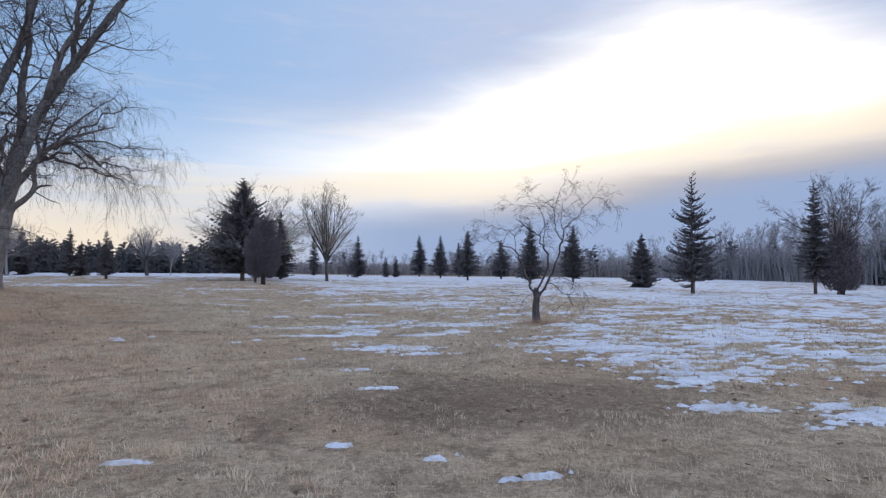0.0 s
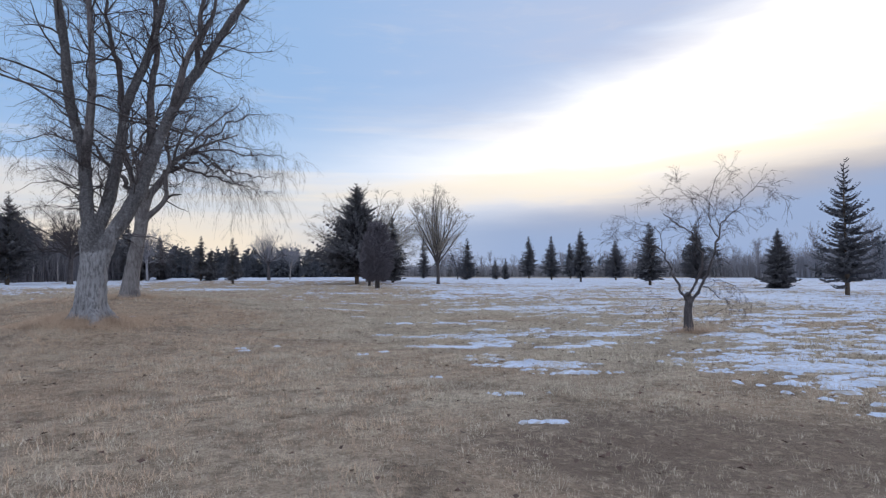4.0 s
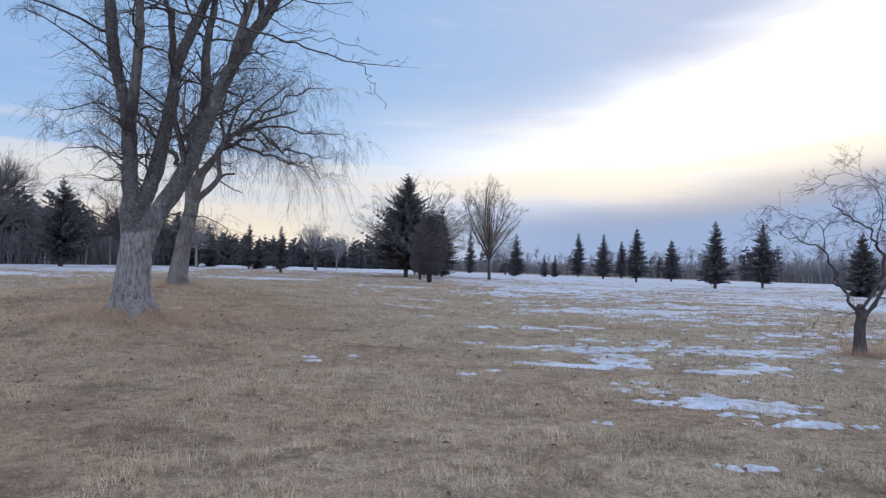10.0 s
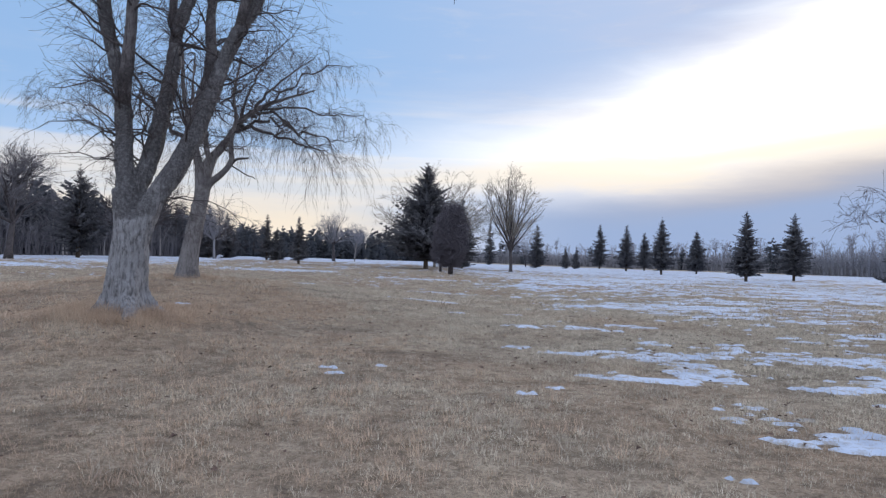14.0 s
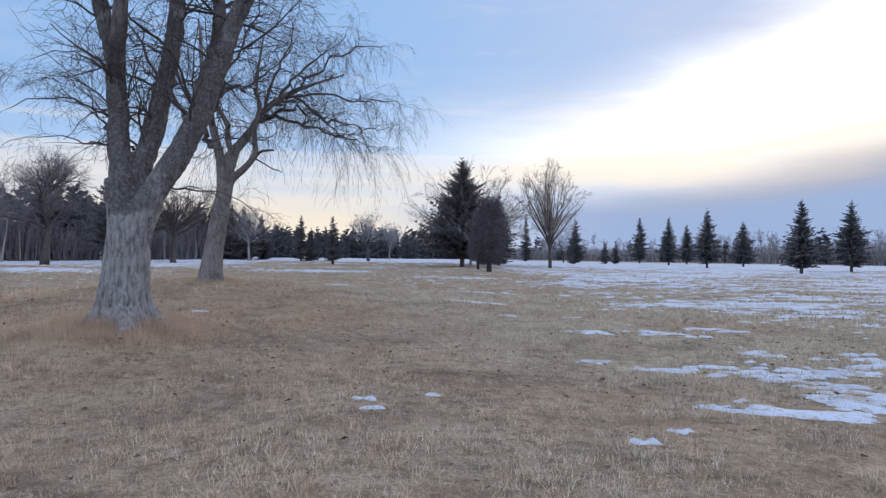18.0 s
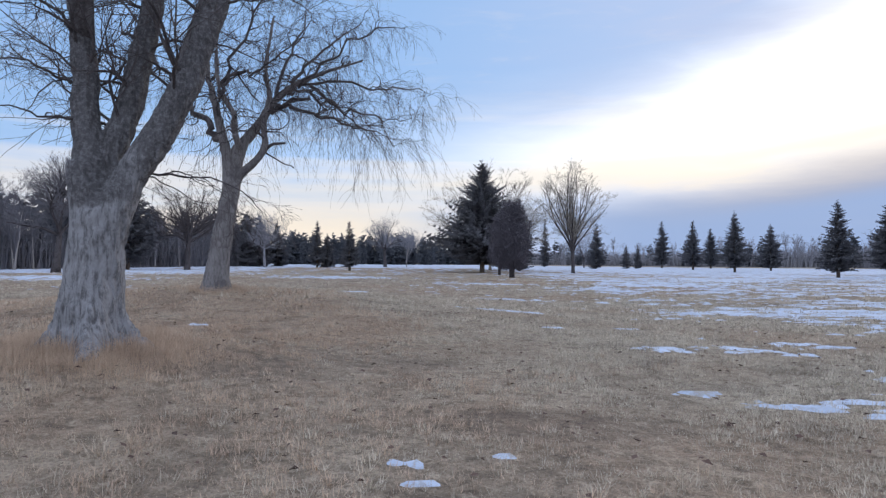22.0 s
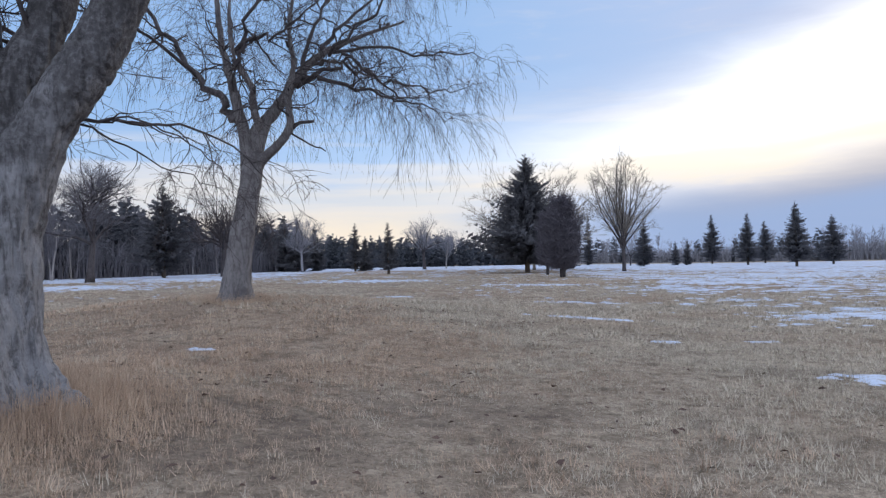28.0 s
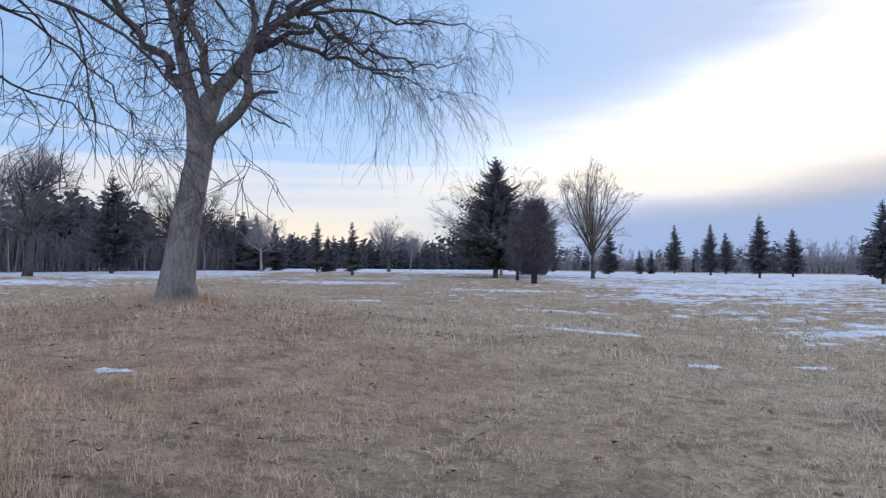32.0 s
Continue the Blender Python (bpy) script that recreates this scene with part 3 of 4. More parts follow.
# ---- ground: one sheet to the horizon, finer near the walk ----
def ground_sheet():
    ang = np.radians(np.concatenate([np.arange(-62, 62, 1.0), np.arange(62, 298, 8.0)]))
    rad = np.concatenate([[0.0], 1.2 * 1.03 ** np.arange(0, 265)])
    rad = rad[rad < 2600]
    verts = [(0.0, -3.0, land1(0, -3))]
    for r in rad[1:]:
        x, y = np.sin(ang) * r, np.cos(ang) * r - 3
        z = land(x, y)
        verts += list(zip(x.tolist(), y.tolist(), z.tolist()))
    n, faces = len(ang), []
    for k in range(n):
        faces.append((0, 1 + (k + 1) % n, 1 + k))
    for i in range(len(rad) - 2):
        a = 1 + i * n
        for k in range(n):
            k2 = (k + 1) % n
            faces.append((a + k, a + k2, a + n + k2, a + n + k))
    me = bpy.data.meshes.new("ground")
    me.from_pydata(verts, [], [f[::-1] for f in faces])
    me.polygons.foreach_set("use_smooth", [True] * len(me.polygons))
    me.materials.append(M_GROUND)
    me.update()
    if me.polygons[10].normal.z < 0:
        me.flip_normals()
    return tagged(new("ground", me), "gently rolling lawn of dry straw-coloured winter grass", "ground", kind="structure")


ground_sheet()

# ---- the two great bare trees ----
SPEC_BIG = {"count": [0, 7, 4], "from": [0.3, 0.12, 0.15], "angle": [(0.5, 1.25), (0.5, 1.2), (0.4, 1.1)], "rise": [0.1, 0.05, 0.0],
            "length": [(0.8, 2.4), (0.45, 1.3), (0.25, 0.75)], "radius": [0.026, 0.0095, 0.005], "steps": [8, 6, 3],
            "wild": [0.25, 0.18, 0.15], "lift": [0.0, 0.0, -0.04], "sides": [6, 4, 3], "thin": 0.0028}
# thin low limbs: few, fine, hanging shoots
SPEC_LOW = dict(SPEC_BIG, count=[0, 5, 3], wild=[0.28, 0.24, 0.2], lift=[-0.1, -0.22, -0.2], radius=[0.008, 0.0042, 0.0026], thin=0.0017)
# arching growth whose shoots hang down long and fine
SPEC_WEEP = dict(SPEC_BIG, **{"from": [0.3, 0.15, 0.1]}, count=[0, 4, 4], angle=[(0.5, 1.25), (0.4, 1.1), (0.25, 0.8)], rise=[0.15, -0.1, -0.15],
                 length=[(0.6, 1.9), (0.7, 2.7), (0.3, 1.2)], radius=[0.024, 0.007, 0.004], steps=[9, 8, 4], wild=[0.4, 0.17, 0.13], lift=[-0.03, -0.24, -0.26], thin=0.0024)


def great_maple():
    x, y = -7.55, 17.55
    limbs = [
        ([(-0.04, 0.0, 0.9), (-0.1, 0.03, 2.0), (-0.08, 0.08, 2.4), (-0.14, 0.15, 3.0), (-0.18, 0.2, 4.0), (-0.5, 0.3, 5.4), (-0.68, 0.3, 7.2), (-1.0, 0.4, 9.5), (-1.3, 0.4, 11.5)], 0.22, 0.07),
        ([(-0.18, 0.2, 3.7), (-0.1, -0.1, 4.5), (-0.02, -0.3, 5.8), (-0.1, -0.5, 7.2), (-0.2, -0.6, 9.4)], 0.14, 0.05),
        ([(0.03, 0.06, 0.9), (0.1, 0.12, 2.0), (0.16, 0.14, 2.4), (0.36, 0.2, 3.0), (0.62, 0.3, 4.4), (0.77, 0.4, 5.5), (1.3, 0.5, 7.0), (1.7, 0.6, 9.0), (1.9, 0.7, 11.0)], 0.22, 0.07),
        ([(0.04, -0.03, 0.8), (0.27, -0.05, 1.8), (0.8, -0.1, 2.75), (1.26, -0.2, 3.95), (1.8, -0.3, 5.4), (2.6, -0.4, 6.85), (3.6, -0.5, 8.6), (4.5, -0.6, 10.4)], 0.25, 0.06),
        ([(0.9, -0.1, 3.1), (1.3, 0.2, 4.5), (1.32, 0.4, 5.8), (1.5, 0.6, 7.1), (1.4, 0.9, 9.2)], 0.15, 0.05),
        ([(1.75, -0.3, 5.2), (1.95, -0.7, 6.3), (2.3, -1.0, 7.6), (2.4, -1.3, 9.5)], 0.11, 0.04),
        ([(0.72, 0.4, 5.1), (0.62, 0.9, 6.4), (0.4, 1.2, 7.7), (0.3, 1.6, 9.0)], 0.1, 0.03),
        ([(2.3, -0.4, 6.3), (2.5, 0.2, 7.3), (3.0, 0.8, 8.6), (3.2, 1.2, 10.0)], 0.09, 0.03),
        ([(0.2, 0.0, 1.95), (0.4, 0.03, 2.07), (0.72, -0.02, 2.1), (1.14, -0.06, 2.09), (1.48, -0.13, 2.02), (1.85, -0.21, 1.74), (2.0, -0.25, 1.5)], 0.023, 0.003),
        ([(0.72, -0.02, 2.1), (1.0, 0.12, 2.15), (1.35, 0.28, 2.0), (1.6, 0.38, 1.75), (1.78, 0.46, 1.5)], 0.01, 0.0025),
        ([(0.6, 0.0, 2.08), (0.85, 0.4, 2.0), (1.15, 0.75, 1.85), (1.5, 1.0, 1.75), (1.75, 1.25, 1.5)], 0.01, 0.0025),
        ([(-0.2, 0.1, 2.75), (-0.45, -0.1, 2.72), (-0.8, -0.3, 2.78), (-1.3, -0.5, 2.65)], 0.02, 0.004),
        ([(-0.28, 0.2, 3.2), (-0.6, 0.0, 3.32), (-1.1, -0.2, 3.3), (-1.6, -0.35, 3.0)], 0.022, 0.004),
        ([(-0.2, 0.2, 3.9), (-0.55, 0.35, 4.1), (-1.0, 0.3, 4.15), (-1.5, 0.4, 3.9)], 0.016, 0.003),
        ([(-0.55, 0.3, 5.2), (-1.1, 0.1, 5.5), (-1.7, -0.1, 5.8), (-2.3, -0.2, 5.9)], 0.026, 0.006),
        ([(-0.65, 0.3, 5.85), (-1.4, 0.4, 6.15), (-2.6, 0.5, 6.45), (-4.0, 0.5, 6.7)], 0.034, 0.008),
    ]
    framed_tree("bare_tree", "huge bare multi-stemmed tree with furrowed grey bark in long grass", x, y, land1(x, y) - 0.05, 26, 11,
                [(-0.06, 0, -0.2), (-0.03, 0, 0.0), (0.0, 0, 0.9), (0.02, 0, 1.35), (0.03, 0, 1.6), (0.05, 0, 1.78), (0.06, 0, 1.9)], [0.38, 0.355, 0.295, 0.28, 0.265, 0.18, 0.08], 0.9, limbs, SPEC_BIG, M_BARK, twigs=15, fuse=0.2, low=SPEC_LOW, skin=(0.021, 0.03))


def arching_elm():
    x, y = -10.42, 27.0
    limbs = [
        ([(0.36, 0, 2.9), (0.28, 0.05, 3.84), (0.09, 0.2, 4.76), (-0.09, 0.3, 5.54), (-0.2, 0.4, 6.24), (-0.35, 0.5, 8.2)], 0.17, 0.05),
        ([(0.1, 0.15, 4.2), (-0.1, 0.1, 4.5), (-0.6, 0.0, 5.0), (-1.1, -0.1, 5.66), (-1.54, -0.3, 6.24), (-2.3, -0.5, 7.5)], 0.115, 0.03),
        ([(0.42, -0.05, 2.9), (0.49, -0.1, 3.92), (0.47, -0.2, 4.68), (0.2, -0.3, 5.15), (0.09, -0.4, 5.46), (0.05, -0.5, 7.4)], 0.125, 0.035),
        ([(0.1, -0.4, 5.4), (0.25, -0.5, 5.6), (0.56, -0.6, 5.85), (0.99, -0.8, 5.93), (1.6, -1.1, 6.4), (2.4, -1.5, 7.3)], 0.06, 0.015),
        ([(0.42, 0, 2.95), (0.68, 0.1, 3.98), (1.18, 0.2, 4.75), (1.56, 0.3, 5.38), (2.14, 0.3, 5.95), (2.9, 0.3, 6.35), (4.2, 0.2, 6.9)], 0.2, 0.035),
        ([(0.4, -0.1, 2.75), (0.64, -0.15, 3.2), (1.26, -0.25, 3.92), (1.26, -0.3, 4.68), (1.4, -0.4, 5.46), (1.29, -0.5, 6.24), (1.5, -0.6, 7.6)], 0.14, 0.035),
        ([(1.5, 0.3, 5.1), (2.3, 0.1, 5.5), (3.03, -0.1, 5.5), (3.54, -0.3, 5.07), (4.2, -0.5, 4.4)], 0.07, 0.012),
        ([(1.65, 0.3, 5.3), (2.02, 0.0, 5.22), (2.67, -0.3, 5.0), (3.4, -0.5, 4.76), (4.1, -0.6, 4.6), (5.06, -0.7, 4.3)], 0.07, 0.012),
        ([(2.6, 0.2, 5.95), (3.4, 0.1, 5.4), (4.2, 0.0, 5.2), (5.1, -0.2, 5.1), (5.8, -0.4, 5.3)], 0.045, 0.008),
        ([(2.0, 0.3, 5.7), (2.4, 1.1, 6.0), (3.1, 1.8, 6.2), (4.2, 2.3, 5.7)], 0.06, 0.012),
        ([(-0.7, 0.0, 5.1), (-1.6, -0.7, 5.7), (-2.8, -1.3, 5.9), (-4.0, -1.8, 5.2)], 0.05, 0.01),
        ([(2.2, 0.3, 6.0), (3.5, 0.1, 6.15), (4.6, 0.0, 6.0), (5.6, -0.1, 6.05), (6.5, -0.2, 5.9)], 0.05, 0.006),
        ([(2.1, 0.3, 5.9), (2.8, 0.6, 6.9), (3.7, 0.9, 7.8), (4.7, 1.0, 8.6)], 0.06, 0.01),
        ([(1.5, 0.3, 5.3), (1.9, 0.8, 6.5), (2.4, 1.2, 7.7), (2.8, 1.5, 9.0)], 0.07, 0.01),
        ([(0.1, -0.4, 5.6), (0.6, -0.8, 6.6), (1.1, -1.2, 7.7), (1.5, -1.5, 8.9)], 0.055, 0.01),
        ([(2.3, 0.3, 5.9), (3.2, -0.2, 6.7), (4.2, -0.6, 7.4), (5.2, -0.9, 7.6)], 0.05, 0.01),
    ]
    framed_tree("bare_tree", "bare spreading tree with drooping twigs and a leaning grey trunk", x, y, land1(x, y) - 0.05, 26, 23,
                [(-0.03, 0, -0.2), (0.0, 0, 0.0), (0.13, 0, 1.2), (0.32, 0, 2.3), (0.43, 0, 3.0), (0.47, 0, 3.35), (0.48, 0, 3.5)], [0.36, 0.33, 0.285, 0.26, 0.25, 0.17, 0.05], 0.4, limbs,
                SPEC_WEEP, M_BARK_SMOOTH, twigs=19, fuse=0.12, crook=0.07, low=dict(SPEC_WEEP, count=[0, 5, 4]),
                dead=[([(1.2, -0.25, 3.85), (1.51, -0.3, 4.1), (1.83, -0.3, 4.14)], 0.055), ([(1.3, -0.25, 3.85), (1.72, -0.3, 3.6), (2.08, -0.3, 3.45)], 0.025)])


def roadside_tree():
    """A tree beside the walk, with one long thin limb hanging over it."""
    x, y = -8.6, 9.3
    limbs = [
        ([(0.05, 0, 2.4), (1.0, -0.08, 3.7), (1.9, -0.15, 4.3), (2.65, -0.2, 4.22), (3.6, -0.25, 4.02)], 0.045, 0.015),
        ([(3.55, -0.25, 4.04), (4.7, -0.3, 3.64), (5.87, -0.37, 3.28), (6.25, -0.36, 3.17), (6.62, -0.38, 3.07), (7.09, -0.46, 3.02)], 0.0135, 0.0026),
        ([(6.62, -0.38, 3.07), (6.68, -0.34, 3), (6.73, -0.32, 2.94), (6.82, -0.19, 2.85)], 0.0034, 0.002),
        ([(6.0, -0.36, 3.23), (6.25, -0.5, 3.19), (6.55, -0.65, 3.11), (6.8, -0.76, 3)], 0.0036, 0.002),
        ([(5.95, -0.36, 3.25), (6.1, -0.2, 3.34), (6.35, -0.1, 3.4)], 0.0036, 0.002),
        ([(0, 0, 2.3), (-0.5, 0.3, 3.4), (-0.9, 0.5, 5.0), (-1.2, 0.6, 6.8)], 0.12, 0.03),
        ([(0, 0, 2.3), (0.1, 0.5, 3.6), (0.3, 1.0, 5.2), (0.3, 1.4, 7.0)], 0.12, 0.03),
    ]
    spare = dict(SPEC_LOW, **{"from": [0.55, 0.2, 0.2]}, count=[0, 1, 0], length=[(0.08, 0.3), (0.04, 0.12), (0.03, 0.06)], radius=[0.0024, 0.0016, 0.0014], lift=[0.0, 0.02, 0.0], thin=0.0012)
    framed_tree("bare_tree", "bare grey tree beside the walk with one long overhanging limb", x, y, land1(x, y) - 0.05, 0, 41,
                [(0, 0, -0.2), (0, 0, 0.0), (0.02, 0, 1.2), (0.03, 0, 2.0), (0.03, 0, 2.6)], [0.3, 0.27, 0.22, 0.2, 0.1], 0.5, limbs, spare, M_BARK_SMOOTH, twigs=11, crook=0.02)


great_maple()
arching_elm()
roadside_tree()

# ---- the small pruned fruit tree ----
SPEC_FRUIT = {"count": [0, 4, 2], "from": [0.2, 0.15, 0.2], "angle": [(0.5, 1.2), (0.4, 1.1), (0.4, 1.0)], "rise": [0.15, 0.0, 0.0],
              "length": [(0.45, 1.3), (0.25, 0.75), (0.1, 0.35)], "radius": [0.0065, 0.004, 0.003], "steps": [8, 6, 3],
              "wild": [0.15, 0.16, 0.16], "lift": [-0.07, -0.12, -0.1], "sides": [4, 3, 3], "thin": 0.0026}


def fruit_tree():
    x, y = 7.1, 16.75
    limbs = [
        ([(0, 0, 0.77), (-0.2, 0.1, 1.1), (-0.37, 0.2, 1.61), (-0.66, 0.2, 2.15), (-1.05, 0.1, 2.3), (-1.39, 0.1, 2.43), (-1.72, 0.1, 2.4)], 0.042, 0.005),
        ([(-0.59, 0.2, 2.06), (-0.64, 0.1, 2.56), (-0.94, -0.1, 2.75), (-1.31, -0.3, 2.79), (-1.6, -0.4, 2.71)], 0.011, 0.003),
        ([(-0.98, 0.1, 2.3), (-0.9, 0.3, 2.56), (-0.74, 0.4, 2.79)], 0.008, 0.003),
        ([(0, 0, 0.77), (0.15, -0.1, 1.19), (0.34, -0.2, 1.87), (0.25, -0.25, 2.25), (0.04, -0.3, 2.56), (-0.25, -0.3, 2.79), (-0.53, -0.3, 3.03), (-0.57, -0.3, 3.35), (-0.82, -0.3, 3.53)], 0.042, 0.005),
        ([(0.07, -0.3, 2.54), (0.29, -0.1, 2.71), (0.51, 0, 2.75)], 0.01, 0.006),
        ([(0.25, -0.25, 2.3), (0.29, -0.5, 2.84), (0.12, -0.7, 3.3), (-0.16, -0.8, 3.53)], 0.01, 0.003),
        ([(0, 0, 0.77), (0.3, 0.05, 1.19), (0.57, 0.1, 1.83), (0.75, 0.1, 2.38), (0.79, 0.1, 2.75), (0.98, 0.1, 2.94), (1.23, 0.1, 3.04), (1.6, 0.1, 3.08)], 0.044, 0.005),
        ([(0.75, 0.1, 2.38), (0.54, 0, 2.71), (0.54, -0.1, 3.12), (0.59, -0.1, 3.48), (0.76, -0.1, 3.94), (0.94, -0.1, 4.12)], 0.014, 0.004),
        ([(0.79, 0.1, 2.75), (1.15, 0.3, 3.07), (1.48, 0.4, 3.53), (1.72, 0.45, 3.65), (2.05, 0.5, 3.59), (2.21, 0.5, 3.35)], 0.012, 0.003),
        ([(0.56, 0, 3.21), (0.25, 0.2, 3.53), (-0.08, 0.3, 3.63), (-0.33, 0.4, 3.8)], 0.009, 0.003),
        ([(0.78, 0.1, 2.66), (0.7, 0.5, 3.12), (0.74, 0.8, 3.57), (0.98, 1, 3.8)], 0.01, 0.003),
        ([(0.1, 0, 0.88), (0.4, 0.1, 1.19), (0.67, 0.2, 0.94), (0.93, 0.3, 0.72), (1.1, 0.35, 0.31)], 0.013, 0.004),
        ([(0.1, 0, 0.88), (0.5, 0.4, 1.29), (0.95, 0.6, 1.24), (1.3, 0.75, 0.96), (1.45, 0.8, 0.67)], 0.01, 0.003),
        ([(0, 0, 0.88), (-0.15, -0.1, 0.88), (-0.45, -0.3, 0.84), (-0.9, -0.5, 0.91)], 0.011, 0.003),
    ]
    framed_tree("fruit_tree", "small bare pruned fruit tree with tangled thin branches", x, y, land1(x, y) - 0.03, -28, 5,
                [(0, 0, -0.1), (0, 0, 0.0), (-0.01, 0, 0.45), (0.0, 0, 0.88), (0.0, 0, 1.05)], [0.12, 0.11, 0.09, 0.088, 0.05], 0.25, limbs, SPEC_FRUIT, M_LIMB, twigs=26, fuse=0.04, skin=(0.014, 0.008))


fruit_tree()

# ---- conifers on the lawn ----
spruce("tall dark spruce with loose drooping boughs", -4.5, 83.0, 12.8, 0, seed=3, width=6.9, stem=0.24, tiers=44, per=44, gaps=0.12, droop=0.3, tip=0.2, clear=0.11, fat=0.6, sprays=13)
spruce("dark spruce close behind a dense bushy tree", 0.16, 94.8, 9.8, 20, seed=6, width=3.3, stem=0.16, tiers=36, per=26, gaps=0.06, clear=0.06, fat=0.8)
spruce("narrow dark spruce far behind the lawn trees", 8.2, 157.0, 11.2, 40, seed=4, width=2.3, stem=0.14, tiers=32, per=20, clear=0.03)
ROW = [(35.4, 161.0, 10.9, 2.6), (33.6, 131.5, 9.2, 2.2), (44.6, 155.4, 8.9, 2.4), (32.6, 108.0, 9.1, 2.3), (46.6, 129.2, 8.4, 2.4), (33.3, 80.6, 8.2, 2.1), (47.0, 95.4, 9.4, 2.6)]
for i, (x, y, h, wd) in enumerate(ROW):
    spruce("dark green spruce on the snowy lawn", x, y, h, 60 * i, seed=20 + i, width=wd * 1.34, stem=0.16, tiers=34, per=26, gaps=0.06, clear=0.11, fat=0.85)
spruce("open-crowned spruce with upturned bough tips", 30.35, 41.5, 9.0, 0, seed=31, width=2.9, stem=0.13, tiers=17, per=20, gaps=0.05, droop=0.42, tip=0.34, clear=0.13, sprays=16, fat=0.65)
spruce("bushy dark spruce with low skirts", 41.3, 65.9, 6.3, 0, seed=32, width=2.5, stem=0.14, tiers=30, per=30, gaps=0.02, clear=0.02, fat=1.2)
spruce("dark spruce beside a bare brushy tree", 44.2, 44.0, 9.6, 0, seed=33, width=2.1, stem=0.12, tiers=30, per=20, clear=0.18, gaps=0.15)
spruce("tall ragged spruce standing before mixed woods", -42.1, 74.5, 10.0, 0, seed=34, width=4.7, stem=0.18, tiers=26, per=30, gaps=0.14, droop=0.35, tip=0.22, clear=0.12, sprays=11, fat=0.75)
spruce("dark spruce standing before a conifer belt", -30.3, 105.0, 7.2, 0, seed=35, width=2.2, stem=0.14, tiers=26, per=20, clear=0.08)
spruce("short dark spruce close beside a taller one", -29.0, 106.0, 5.2, 90, seed=38, width=2.2, stem=0.12, tiers=22, per=20)
spruce("ragged dark spruce by a pale bare tree", -20.1, 83.3, 5.7, 0, seed=36, width=1.8, stem=0.14, tiers=26, per=18, gaps=0.12, clear=0.1)
spruce("broad dark spruce at the far lawn edge", 15.6, 130.0, 8.6, 0, seed=37, width=3.0, stem=0.14, tiers=26, per=22)
spruce("small dark spruce at the far lawn edge", 23.1, 140.0, 4.6, 0, seed=39, width=1.8, stem=0.1, tiers=18, per=18)
spruce("small dark spruce at the far lawn edge", 25.8, 142.0, 4.9, 50, seed=40, width=1.7, stem=0.1, tiers=18, per=18)
for i, (x, y, h, wd) in enumerate([(-46.0, 108.0, 8.3, 2.9), (-43.0, 109.0, 9.0, 3.0), (-40.2, 107.0, 8.6, 2.8), (-38.4, 110.0, 7.4, 2.4)]):
    spruce("dark full conifer at the end of the mixed woods", x, y, h, 70 * i, seed=45 + i, width=wd, stem=0.16, tiers=24, per=24, gaps=0.02, clear=0.02, fat=1.3, group="conifers at the woods' end")

# ---- single bare trees farther off ----
SPEC_MID = {"count": [9, 6, 4], "from": [0.15, 0.15, 0.1], "angle": [(0.35, 0.9), (0.35, 0.9), (0.3, 0.9)], "rise": [0.15, 0.1, 0.05],
            "length": [(1.2, 3.0), (0.7, 1.6), (0.4, 0.9)], "radius": [0.05, 0.02, 0.011], "steps": [5, 4, 3],
            "wild": [0.14, 0.18, 0.18], "lift": [0.03, 0.02, 0.0], "sides": [4, 3, 1], "thin": 0.008}


def bare_tree(label, x, y, seed, height, stem, spread, limbs, fork, bark, twig, vase=False, lift=0.05, spec=None, dome=0.0, crook=0.1):
    root = thing("bare_tree", label, "tree", pose(x, y, land1(x, y), 0, 0, seed * 40), "single bare trees")
    tm, lms, sh = plain_tree(seed, height, stem, spread, limbs, spec or SPEC_MID, fork, lift, vase=vase, dome=dome, crook=crook)
    part("trunk", tm, bark, root)
    for lm in lms:
        part("limb", lm, bark, root)
    fine = Mesh()
    for s in sh:
        fine.add(s)
    tagged(part("crown", fine, twig, root), kind="stuff")
    return root


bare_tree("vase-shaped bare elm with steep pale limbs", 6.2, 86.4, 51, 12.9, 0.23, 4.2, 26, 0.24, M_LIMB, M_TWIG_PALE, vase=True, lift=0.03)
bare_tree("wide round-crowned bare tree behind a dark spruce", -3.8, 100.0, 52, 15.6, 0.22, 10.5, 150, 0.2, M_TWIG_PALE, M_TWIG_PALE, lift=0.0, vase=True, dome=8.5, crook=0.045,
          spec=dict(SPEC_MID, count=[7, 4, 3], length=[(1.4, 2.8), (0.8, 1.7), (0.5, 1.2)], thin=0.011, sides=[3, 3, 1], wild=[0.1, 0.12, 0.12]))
bare_tree("pale-trunked bare maple before the conifer belt", -21.9, 117.0, 53, 9.8, 0.3, 4.9, 15, 0.34, M_LIMB, M_WOOD_HAZED, vase=True, dome=3.8, crook=0.15)
bare_tree("small thin bare tree before the conifer belt", -19.4, 125.0, 54, 6.8, 0.12, 2.6, 9, 0.3, M_TRUNK_PALE, M_WOOD_HAZED, vase=True, crook=0.14)
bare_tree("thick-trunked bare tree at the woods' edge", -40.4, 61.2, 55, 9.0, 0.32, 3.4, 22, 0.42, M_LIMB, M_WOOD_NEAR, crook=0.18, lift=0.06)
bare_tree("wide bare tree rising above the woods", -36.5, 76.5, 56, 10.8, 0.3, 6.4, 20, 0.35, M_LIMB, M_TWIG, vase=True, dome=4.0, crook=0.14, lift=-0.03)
bare_tree("pale slender bare tree beside dark conifers", -36.7, 100.0, 57, 8.6, 0.2, 4.0, 14, 0.4, M_WOOD_HAZED, M_WOOD_HAZED, vase=True, dome=3.4, crook=0.15)
